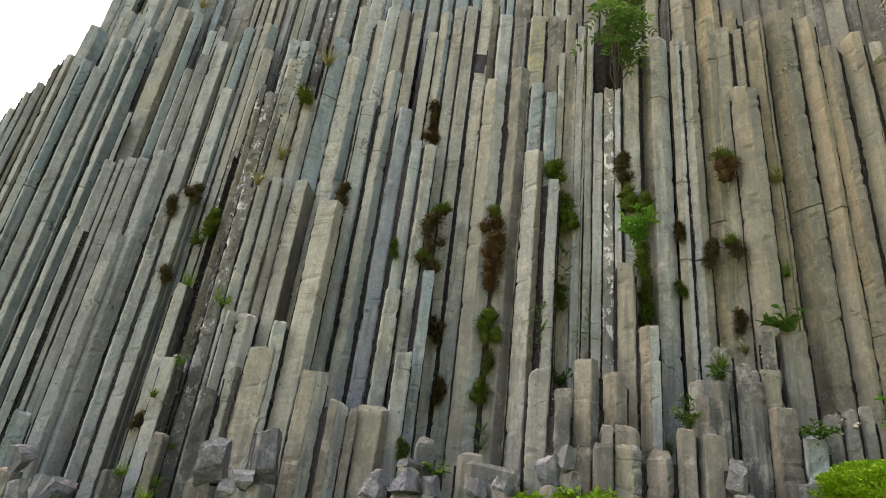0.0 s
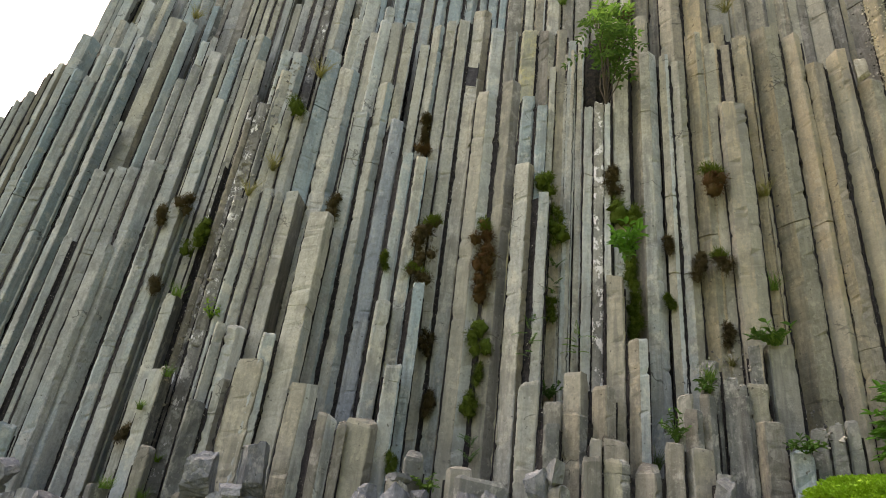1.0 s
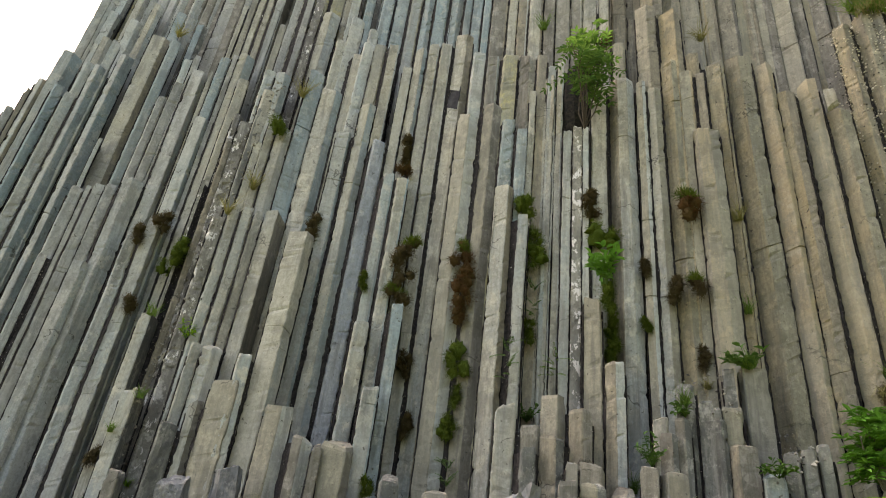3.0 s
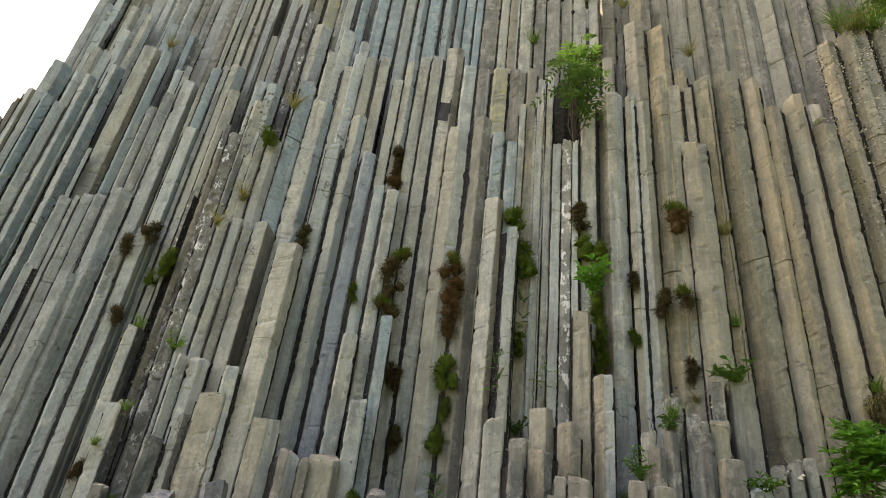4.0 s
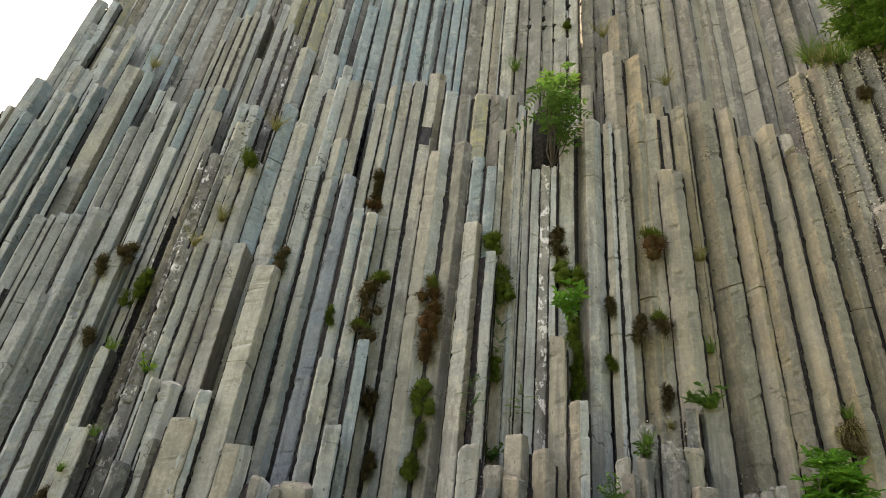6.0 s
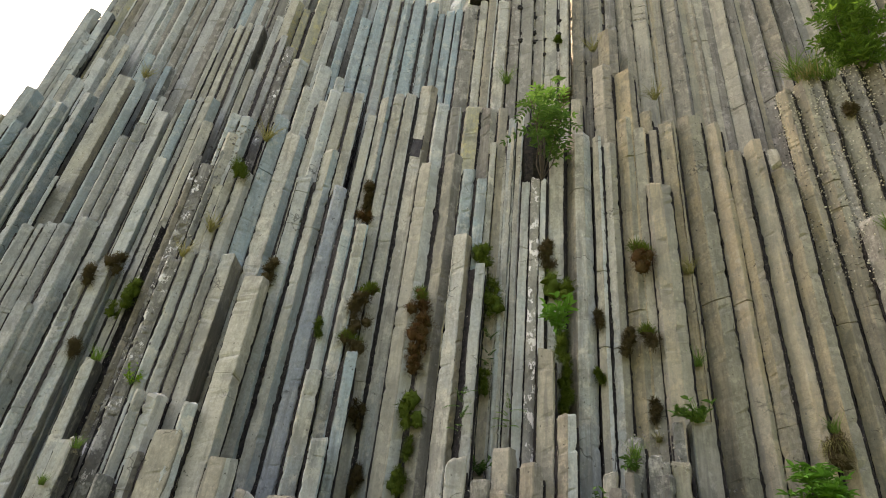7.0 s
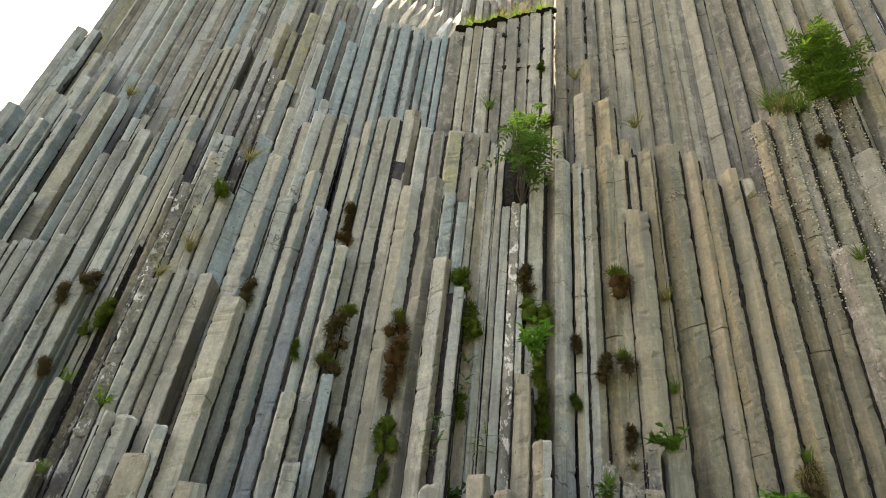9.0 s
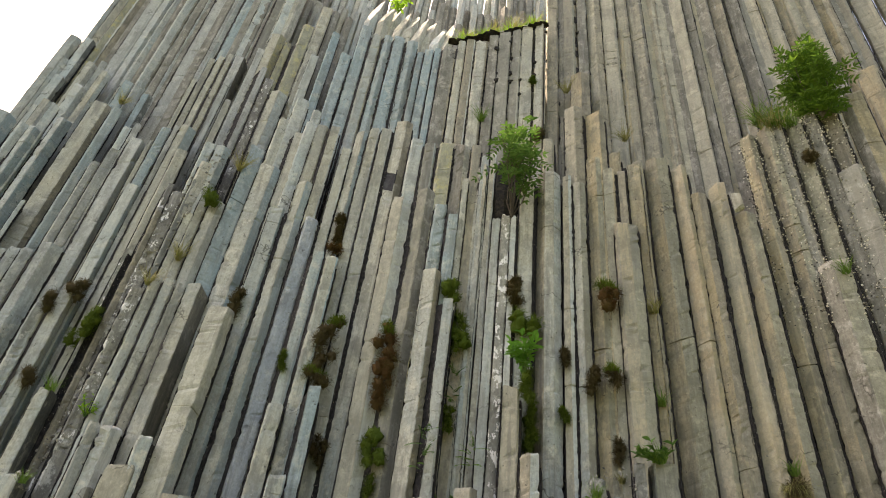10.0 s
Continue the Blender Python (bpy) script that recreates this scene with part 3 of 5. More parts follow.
column(right_face, 4.82, 6.29, 8.89, (0.185, 0.057), OCHRE, TAN, cuts=(5.65,))
column(right_face, 5.02, 6.17, 8.24, (0.112, 0.111), TAN, UMBER)
column(right_face, 5.32, 6.10, 8.45, (0.159, 0.102), TAN, OCHRE, DULL)
column(right_face, 5.59, 5.96, 7.84, (0.154, 0.116), TAN, DULL)
column(right_face, 6.02, 6.01, 9.68, (0.159, 0.081), TAN, UMBER, cuts=(5.41,))
column(right_face, 6.33, 5.94, 9.88, (0.150, 0.096), OCHRE, DULL, cuts=(7.25, 7.73,))
column(right_face, 6.38, 5.52, 6.82, (0.186, 0.186), GREY, DULL)
column(right_face, 6.51, 5.90, 10.02, (0.242,), GREY, UMBER)
column(right_face, 6.82, 5.81, 10.08, (0.250,), DULL)
column(right_face, 7.14, 5.74, 10.35, (0.201,), GREY)
column(right_face, 7.46, 5.67, 10.59, (0.238,), UMBER)
column(right_face, 7.28, 5.55, 8.80, (0.382,), GREY)
column(right_face, 3.26, 6.82, 10.45, (0.187, 0.146), SANDY, UMBER)
column(right_face, 3.61, 6.69, 10.26, (0.251, 0.086), TAN, UMBER)
column(right_face, 3.89, 6.60, 9.19, (0.191,), TAN)
# the tall slender ones above the ledge
column(back_wall, 7.82, 5.48, 10.74, (0.161, 0.204), GREY, TAN, cuts=(9.49,))
column(back_wall, 8.90, 5.80, 12.19, (0.334,), TAN)
column(back_wall, -8.82, 11.34, 14.41, (0.161, 0.136), SLATE)
column(back_wall, -8.33, 11.18, 14.26, (0.145, 0.108), SLATE, DARK)
column(back_wall, -8.52, 11.13, 13.26, (0.158,), SLATE)
column(back_wall, -8.24, 10.97, 12.51, (0.169, 0.082), SLATE)
column(back_wall, -7.66, 10.85, 13.04, (0.128, 0.131), SAND, SLATE)
column(back_wall, -7.42, 10.68, 12.06, (0.151, 0.174), SLATE)
column(back_wall, -7.37, 10.77, 13.06, (0.153,), SLATE)
column(back_wall, -7.10, 10.64, 12.62, (0.112, 0.114), SAND, SLATE)
column(back_wall, -7.97, 10.79, 11.48, (0.118, 0.128), SAND, SLATE)
column(back_wall, -7.25, 10.10, 10.79, (0.181,), SLATE)
column(back_wall, -8.76, 11.63, 23.77, (0.124,), SLATE)
column(back_wall, -8.52, 11.56, 23.73, (0.188,), SAND)
column(back_wall, -8.20, 11.46, 23.68, (0.211,), OLIVE)
column(back_wall, -7.90, 11.37, 23.64, (0.192,), UMBER, DARK)
column(back_wall, -7.34, 11.20, 23.55, (0.225, 0.210), ASH, SLATE)
column(back_wall, -6.79, 11.04, 23.47, (0.244,), SLATE)
column(back_wall, -6.33, 10.90, 23.40, (0.338,), SLATE, BLUE)
column(back_wall, -5.62, 10.10, 11.65, (0.114, 0.115), BLUE, DARK)
column(back_wall, -6.33, 10.37, 12.19, (0.209,), BLUE)
column(back_wall, -5.83, 10.75, 23.32, (0.133,), SLATE)
column(back_wall, -5.42, 10.63, 23.26, (0.234, 0.160), ASH)
column(back_wall, -5.00, 10.50, 23.20, (0.194,), ASH)
column(back_wall, -4.75, 9.90, 12.25, (0.089,), PALE)
column(back_wall, -4.62, 9.95, 13.11, (0.121,), PALE)
column(back_wall, -4.42, 9.90, 13.21, (0.132,), PALE)
column(back_wall, -4.20, 9.83, 13.25, (0.133,), PALE)
column(back_wall, -3.86, 9.72, 13.16, (0.172, 0.154), ASH, GREY, flank=2.0)
column(back_wall, -4.59, 10.38, 23.14, (0.340,), BLUE, DARK)
column(back_wall, -4.17, 10.25, 23.07, (0.296,), SLATE)
column(back_wall, -3.74, 10.12, 23.01, (0.288,), GREY)
column(back_wall, -3.93, 9.65, 12.22, (0.133,), ASH)
column(back_wall, -3.44, 8.97, 10.89, (0.125,), PALE)
column(back_wall, -3.52, 9.65, 13.47, (0.168,), ASH)
column(back_wall, -3.55, 9.66, 13.42, (0.122,), ASH)
column(back_wall, -3.27, 9.65, 14.20, (0.180, 0.161), SAND, OLIVE)
column(back_wall, -2.92, 9.50, 13.75, (0.172,), OLIVE)
column(back_wall, -2.61, 9.49, 14.57, (0.276,), OLIVE, GREY)
column(back_wall, -3.43, 10.03, 22.96, (0.348,), SLATE)
column(back_wall, -2.15, 9.21, 13.15, (0.195,), SLATE)
column(back_wall, -2.32, 9.50, 15.51, (0.269,), SAND)
column(back_wall, -1.84, 9.22, 14.16, (0.199,), BLUE)
column(back_wall, -2.59, 9.20, 11.72, (0.147, 0.204), SAND, SLATE)
column(back_wall, -1.85, 8.49, 10.87, (0.268,), SLATE)
column(back_wall, -3.21, 9.48, 12.67, (0.147,), ASH)
column(back_wall, -2.96, 9.36, 12.19, (0.180,), CRUST)
column(back_wall, -1.42, 8.99, 13.17, (0.246,), BLUE)
column(back_wall, -1.13, 9.04, 14.47, (0.263,), BLUE)
column(back_wall, -0.81, 8.90, 14.05, (0.240,), SLATE, SAND)
column(back_wall, -0.54, 8.81, 13.98, (0.108, 0.097), BLUE)
column(back_wall, -0.26, 8.72, 13.89, (0.266,), BLUE)
column(back_wall, 0.06, 8.61, 13.74, (0.133, 0.122), BLUE)
column(back_wall, 0.29, 8.48, 13.18, (0.145,), BLUE)
column(back_wall, 0.48, 8.43, 13.27, (0.194,), BLUE)
column(back_wall, 0.67, 8.38, 13.33, (0.146,), BLUE)
column(back_wall, 0.92, 8.31, 13.37, (0.304,), GREY, UMBER)
column(back_wall, 1.19, 8.26, 13.63, (0.171,), SAND)
column(back_wall, 1.38, 8.21, 13.72, (0.195,), UMBER, SLATE)
column(back_wall, 1.63, 8.12, 13.60, (0.268,), SAND, UMBER)
column(back_wall, 1.89, 8.07, 13.84, (0.207,), GREY)
column(back_wall, 2.14, 8.01, 14.00, (0.268,), GREY)
column(back_wall, 2.40, 7.94, 14.06, (0.218,), GREY, SAND)
column(back_wall, 2.63, 7.88, 14.23, (0.252,), SAND)
column(back_wall, 2.90, 7.81, 14.29, (0.200,), SAND, UMBER)
column(back_wall, 3.27, 8.02, 23.99, (0.283,), UMBER)
column(back_wall, 3.61, 7.92, 23.93, (0.369,), UMBER, SANDY)
column(back_wall, 3.95, 7.82, 23.87, (0.226,), GREY)
column(back_wall, 4.22, 7.73, 23.83, (0.187, 0.148), SANDY, UMBER, cuts=(13.18,))
column(back_wall, 4.55, 7.63, 23.77, (0.330,), SANDY, cuts=(13.57,))
column(back_wall, 4.86, 7.54, 23.71, (0.265,), SANDY, UMBER, cuts=(14.11,))
column(back_wall, 5.16, 7.45, 23.66, (0.331,), SANDY, GREY, cuts=(14.01,))
column(back_wall, 5.61, 7.32, 23.58, (0.188, 0.342), UMBER, SANDY, cuts=(12.40, 14.42,))
column(back_wall, 6.05, 7.18, 23.50, (0.336,), SANDY, cuts=(10.40,))
column(back_wall, 3.65, 7.38, 12.25, (0.216, 0.168), TAN, UMBER)
column(back_wall, 6.33, 7.10, 23.45, (0.187,), GREY, cuts=(14.28,))
column(back_wall, 6.62, 7.01, 23.40, (0.323,), GREY, cuts=(10.56,))
column(back_wall, 6.96, 6.91, 23.34, (0.294,), UMBER, DULL)
column(back_wall, 7.30, 6.81, 23.28, (0.297,), GREY)
column(back_wall, 7.66, 6.70, 23.22, (0.328,), SANDY, UMBER, cuts=(14.93,))
column(back_wall, 8.03, 6.59, 23.15, (0.290,), SANDY)
column(back_wall, 8.42, 6.47, 23.08, (0.257, 0.143), SANDY, DULL)
column(back_wall, 8.83, 6.35, 23.01, (0.274,), SANDY)
column(back_wall, 9.19, 6.24, 22.95, (0.302,), SANDY, UMBER)
column(back_wall, 9.55, 6.13, 22.88, (0.240,), UMBER)
column(back_wall, 9.97, 6.01, 22.81, (0.385,), SANDY)
column(back_wall, 10.45, 5.86, 22.72, (0.329,), SANDY)
# broken stubs that carry the boulders, their right facets darkened as a shaded side
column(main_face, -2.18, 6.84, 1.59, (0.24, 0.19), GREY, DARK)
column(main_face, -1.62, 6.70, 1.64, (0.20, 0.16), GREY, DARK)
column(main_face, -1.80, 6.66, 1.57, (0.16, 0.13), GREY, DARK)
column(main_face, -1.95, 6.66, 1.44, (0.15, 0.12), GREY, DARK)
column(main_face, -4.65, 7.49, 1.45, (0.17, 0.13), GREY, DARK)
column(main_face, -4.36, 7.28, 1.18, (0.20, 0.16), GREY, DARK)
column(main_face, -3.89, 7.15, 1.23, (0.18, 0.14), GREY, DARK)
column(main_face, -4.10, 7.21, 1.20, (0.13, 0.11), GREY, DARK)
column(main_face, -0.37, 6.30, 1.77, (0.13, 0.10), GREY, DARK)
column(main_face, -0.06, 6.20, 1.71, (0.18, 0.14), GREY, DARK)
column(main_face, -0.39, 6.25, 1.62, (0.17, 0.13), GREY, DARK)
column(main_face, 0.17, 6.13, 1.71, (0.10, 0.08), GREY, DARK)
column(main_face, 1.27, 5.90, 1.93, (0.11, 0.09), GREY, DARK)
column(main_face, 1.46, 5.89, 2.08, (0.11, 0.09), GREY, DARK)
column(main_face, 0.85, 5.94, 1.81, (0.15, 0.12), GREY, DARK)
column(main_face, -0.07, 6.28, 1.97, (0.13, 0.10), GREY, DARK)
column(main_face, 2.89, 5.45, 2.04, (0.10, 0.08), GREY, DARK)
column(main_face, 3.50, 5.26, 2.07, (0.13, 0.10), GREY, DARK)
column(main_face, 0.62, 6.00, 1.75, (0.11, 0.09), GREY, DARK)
# heads that stand in the sun
hex_column(main_face, -1.16, 9.80, 16.54, 0.39, SLATE, slant=(2.5,2.8))
hex_column(main_face, -0.85, 9.52, 15.91, 0.36, SAND, slant=(2.0,2.4))
hex_column(main_face, -0.62, 9.61, 16.12, 0.37, SAND, slant=(3.0,3.0))
hex_column(main_face, -0.34, 9.21, 15.30, 0.35, SAND, slant=(2.5,2.8))
hex_column(main_face, -0.11, 9.12, 15.27, 0.35, SAND, slant=(2.0,2.4))
hex_column(main_face, 0.14, 8.85, 14.66, 0.34, SAND, slant=(3.0,3.0))
hex_column(main_face, 0.37, 8.94, 14.85, 0.35, SAND, slant=(2.5,2.8))
hex_column(main_face, 0.59, 8.60, 14.16, 0.33, SLATE, slant=(2.0,2.4))
hex_column(main_face, 0.80, 8.52, 14.12, 0.34, SAND, slant=(3.0,3.0))

# ---- the higher cliff, set back above the grassy ledge ----
upper_cliff = tagged(new("upper_cliff"), "grey basalt columns of a farther, higher rock step", "cliff", kind="structure")
rng = random.Random(5)
for i in range(50):
    x = -6.0 + i * 0.235 + rng.uniform(-0.04, 0.04)
    for row in range(3):
        y = 11.6 - 0.1 * x + 0.4 * row + rng.uniform(-0.18, 0.18)
        top = 18.7 + 1.9 * row + 0.9 * noise.noise((x * 0.5, row * 3.0, 1.0)) + rng.uniform(-0.5, 0.5) + (1.6 if x > 2.6 else 0.0)
        hex_column(upper_cliff, x, y, top, 0.25, rng.choice((GREY, GREY, SAND, SLATE)), foot=11.5)

# a second row behind the tall columns, on both sides of the grassy ledge
# added as backing: closes sky gaps and blocks stray sun
for i in range(66):
    x = -8.15 + i * 0.27 + rng.uniform(-0.03, 0.03)
    if -3.2 < x < 3.3:
        continue
    if x > 0:
        hex_column(back_wall, x + 0.13, surface(x, 17.0) + 0.75, 20.3, 0.36, rng.choice((GREY, TAN, UMBER)), foot=8.0)
    hex_column(back_wall, x, surface(x, 17.0) + 0.5, 18.6 + rng.uniform(-0.4, 0.4), 0.34, rng.choice((GREY, SAND, SLATE) if x < 0 else (GREY, TAN, UMBER)), foot=8.0)


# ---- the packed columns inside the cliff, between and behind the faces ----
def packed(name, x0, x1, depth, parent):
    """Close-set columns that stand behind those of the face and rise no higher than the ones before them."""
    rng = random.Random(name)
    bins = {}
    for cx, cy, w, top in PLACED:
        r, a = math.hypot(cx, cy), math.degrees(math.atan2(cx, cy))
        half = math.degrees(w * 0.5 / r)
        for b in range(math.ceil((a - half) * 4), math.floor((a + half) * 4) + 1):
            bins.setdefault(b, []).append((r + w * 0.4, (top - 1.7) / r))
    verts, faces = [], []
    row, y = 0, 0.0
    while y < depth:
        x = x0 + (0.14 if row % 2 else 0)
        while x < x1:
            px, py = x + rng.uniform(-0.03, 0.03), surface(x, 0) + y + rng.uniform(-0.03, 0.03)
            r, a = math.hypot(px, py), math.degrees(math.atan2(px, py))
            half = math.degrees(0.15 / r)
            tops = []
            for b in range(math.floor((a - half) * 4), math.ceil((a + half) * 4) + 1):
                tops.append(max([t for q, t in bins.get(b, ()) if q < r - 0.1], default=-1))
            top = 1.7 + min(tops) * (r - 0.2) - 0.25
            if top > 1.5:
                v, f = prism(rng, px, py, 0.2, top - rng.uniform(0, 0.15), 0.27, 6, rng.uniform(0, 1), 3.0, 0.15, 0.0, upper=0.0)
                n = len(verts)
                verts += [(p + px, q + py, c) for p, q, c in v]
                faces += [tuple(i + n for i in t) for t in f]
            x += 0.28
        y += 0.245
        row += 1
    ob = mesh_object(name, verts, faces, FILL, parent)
    tagged(ob, "close-packed basalt column heads, darkened for the shade of the recesses", kind="stuff")


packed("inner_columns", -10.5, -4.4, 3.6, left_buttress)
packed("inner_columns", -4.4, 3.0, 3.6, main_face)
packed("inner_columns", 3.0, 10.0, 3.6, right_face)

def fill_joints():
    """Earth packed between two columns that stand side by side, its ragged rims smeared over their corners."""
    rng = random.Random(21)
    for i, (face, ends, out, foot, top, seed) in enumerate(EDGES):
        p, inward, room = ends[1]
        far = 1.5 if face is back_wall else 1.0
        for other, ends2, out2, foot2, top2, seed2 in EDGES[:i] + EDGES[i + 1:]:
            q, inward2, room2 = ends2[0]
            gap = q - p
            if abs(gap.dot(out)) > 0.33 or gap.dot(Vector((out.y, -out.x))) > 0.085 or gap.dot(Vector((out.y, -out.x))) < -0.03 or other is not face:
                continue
            sv, sf = SOIL_AND_SHADE[face]
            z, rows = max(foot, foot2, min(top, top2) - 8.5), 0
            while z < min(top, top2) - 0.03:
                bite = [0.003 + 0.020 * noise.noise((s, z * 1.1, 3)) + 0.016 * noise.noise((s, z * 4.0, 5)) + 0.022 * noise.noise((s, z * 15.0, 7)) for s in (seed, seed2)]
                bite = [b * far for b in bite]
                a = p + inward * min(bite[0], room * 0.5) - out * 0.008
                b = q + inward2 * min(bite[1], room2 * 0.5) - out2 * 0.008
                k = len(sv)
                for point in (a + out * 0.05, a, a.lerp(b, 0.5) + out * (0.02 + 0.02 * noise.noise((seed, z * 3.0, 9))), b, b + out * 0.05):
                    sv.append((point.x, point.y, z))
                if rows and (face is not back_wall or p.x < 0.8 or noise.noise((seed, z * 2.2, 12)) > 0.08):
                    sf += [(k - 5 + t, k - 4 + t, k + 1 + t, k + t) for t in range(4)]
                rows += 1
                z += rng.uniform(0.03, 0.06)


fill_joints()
for face, (sv, sf) in SOIL_AND_SHADE.items():
    tagged(mesh_object("joint_soil_and_shade", sv, sf, JOINT, face), "dark soil with pale flakes in the joints, also painting the shade of the gaps", kind="stuff")

# pale grit washed down over the heads and joints of the earthy shelf
GRAVEL, grit = [], random.Random(17)
for face, c, out, ring, top in RINGS:
    if face is not right_face or c.x < 5.7:
        continue
    tang = Vector((out.y, -out.x))
    ends = [min(p.dot(tang) for p in ring), max(p.dot(tang) for p in ring)]
    for _ in range(520):
        u = grit.choice(ends) + grit.gauss(0, grit.choice((0.02, 0.035, 0.06, 0.12)))
        z = 10.3 - 4.4 * grit.random() ** 1.3
        lift = front_at(ring, out, max(ends[0] + 0.01, min(ends[1] - 0.01, u)))
        if lift is None or z > top - 0.05:
            continue
        q = c - out * (lift + 0.006) + tang * u
        GRAVEL.append((q.x, q.y, z, grit.uniform(0.006, 0.018)))

mat, nt, bsdf = nodes_of("mixed_pebbles", 0.8)
geo = nt.nodes.new("ShaderNodeNewGeometry")
speck = mixed(nt, ramp(nt, geo.outputs["Random Per Island"], 0.25, 0.55), (0.07, 0.065, 0.055), (0.72, 0.67, 0.56))
nt.links.new(speck, bsdf.inputs["Base Color"])
PEBBLE = mat
mat, nt, bsdf = nodes_of("gully_rubble", 0.85)
geo = nt.nodes.new("ShaderNodeNewGeometry")
speck = mixed(nt, ramp(nt, geo.outputs["Random Per Island"], 0.1, 0.9), (0.10, 0.095, 0.09), (0.45, 0.43, 0.37))
speck = mixed(nt, ramp(nt, noise_at(nt, 40.0), 0.4, 0.6, 0, 0.5), speck, (0.2, 0.19, 0.17))
nt.links.new(speck, bsdf.inputs["Base Color"])
RUBBLE = mat
plant_jitter = random.Random(3)
verts, faces = [], []
for gx, gy, gz, r in GRAVEL:
    k = len(verts)
    verts += [(gx + a * r * plant_jitter.uniform(0.7, 1.3), gy + b * r, gz + c * r * plant_jitter.uniform(0.6, 1.1)) for a, b, c in ((1, 0, 0), (-1, 0, 0), (0, 1, 0), (0, -1, 0), (0, 0, 1), (0, 0, -1))]
    faces += [(k + a, k + b, k + c) for a in (0, 1) for b in (2, 3) for c in (4, 5)]
tagged(mesh_object("gravel", verts, faces, PEBBLE, right_face), "pale gravel caught in the joints", kind="stuff")


# ---- plants ----
def leaf_stuff(name, color, second, rough=0.6):
    mat, nt, bsdf = nodes_of(name, rough)
    geo = nt.nodes.new("ShaderNodeNewGeometry")
    col = mixed(nt, geo.outputs["Random Per Island"], color, second)
    col = mixed(nt, ramp(nt, noise_at(nt, 12.0), 0.4, 0.7, 0, 0.35), col, tuple(c * 0.5 for c in color))
    nt.links.new(col, bsdf.inputs["Base Color"])
    thin = nt.nodes.new("ShaderNodeBsdfTranslucent")
    nt.links.new(col, thin.inputs["Color"])
    both = nt.nodes.new("ShaderNodeMixShader")
    both.inputs[0].default_value = 0.28
    nt.links.new(bsdf.outputs[0], both.inputs[1])
    nt.links.new(thin.outputs[0], both.inputs[2])
    nt.links.new(both.outputs[0], nt.nodes["Material Output"].inputs["Surface"])
    return mat


LEAF = leaf_stuff("fresh_leaf", (0.11, 0.215, 0.04), (0.17, 0.29, 0.06))
DEEP = leaf_stuff("deep_green_leaf", (0.06, 0.15, 0.03), (0.12, 0.23, 0.05))
LIME = leaf_stuff("lime_leaf", (0.19, 0.38, 0.025), (0.27, 0.48, 0.05))
BUSH = leaf_stuff("shrub_leaf", (0.075, 0.17, 0.025), (0.15, 0.27, 0.04))
HERB = leaf_stuff("bright_herb_leaf", (0.09, 0.26, 0.035), (0.15, 0.36, 0.06))
MAT_LEAF = leaf_stuff("mat_leaf", (0.20, 0.40, 0.02), (0.29, 0.50, 0.05))
STRAW = leaf_stuff("straw", (0.33, 0.30, 0.13), (0.24, 0.25, 0.08), 0.8)
MOSS = leaf_stuff("green_moss", (0.075, 0.12, 0.015), (0.14, 0.20, 0.03), 0.95)
RUST = leaf_stuff("rusty_moss", (0.15, 0.07, 0.03), (0.10, 0.085, 0.03), 0.95)
BROWN = leaf_stuff("withered_moss", (0.10, 0.072, 0.038), (0.12, 0.105, 0.045), 0.95)
BARK = rock("bark", (0.06, 0.045, 0.03), (0.08, 0.06, 0.04), (0.12, 0.11, 0.09))
plant_rng = random.Random(23)


def tube(verts, faces, path, r0, r1, n=5):
    k = len(verts)
    for i, p in enumerate(path):
        r = r0 + (r1 - r0) * i / (len(path) - 1)
        verts += [(p.x + r * math.cos(a * math.tau / n), p.y + r * math.sin(a * math.tau / n), p.z) for a in range(n)]
    for i in range(len(path) - 1):
        faces += [(k + i * n + a, k + i * n + (a + 1) % n, k + (i + 1) * n + (a + 1) % n, k + (i + 1) * n + a) for a in range(n)]


def add_leaf(verts, faces, p, way, length, width, fold=0.25):
    way = way.normalized()
    side = way.cross(Vector((plant_rng.uniform(-0.4, 0.4), plant_rng.uniform(-0.4, 0.4), 1))).normalized()
    up = side.cross(way)
    k = len(verts)
    for a, s, u in ((0, 0, 0), (0.3, 0.42, fold), (0.3, -0.42, fold), (0.62, 0.4, fold * 0.8), (0.62, -0.4, fold * 0.8), (0.45, 0, 0), (1, 0, -0.15)):
        verts.append(tuple(p + way * a * length + side * s * width + up * u * width))
    faces += [(k, k + 1, k + 3, k + 5), (k, k + 5, k + 4, k + 2), (k + 5, k + 3, k + 6), (k + 5, k + 6, k + 4)]


def blade(verts, faces, p, way, length, width, droop):
    side = Vector((-way.y, way.x, 0.01)).normalized() * width * 0.5
    k, q, d = len(verts), p.copy(), way.normalized()
    for i in range(4):
        w = side * (1 - i / 3.2)
        verts += [tuple(q - w), tuple(q + w)]
        q = q + d * length / 3
        d = (d + Vector((0, 0, -droop))).normalized()
    faces += [(k + 2 * i, k + 2 * i + 1, k + 2 * i + 3, k + 2 * i + 2) for i in range(3)]


def outward(x, y):
    return Vector((-x, -y, 0)).normalized()


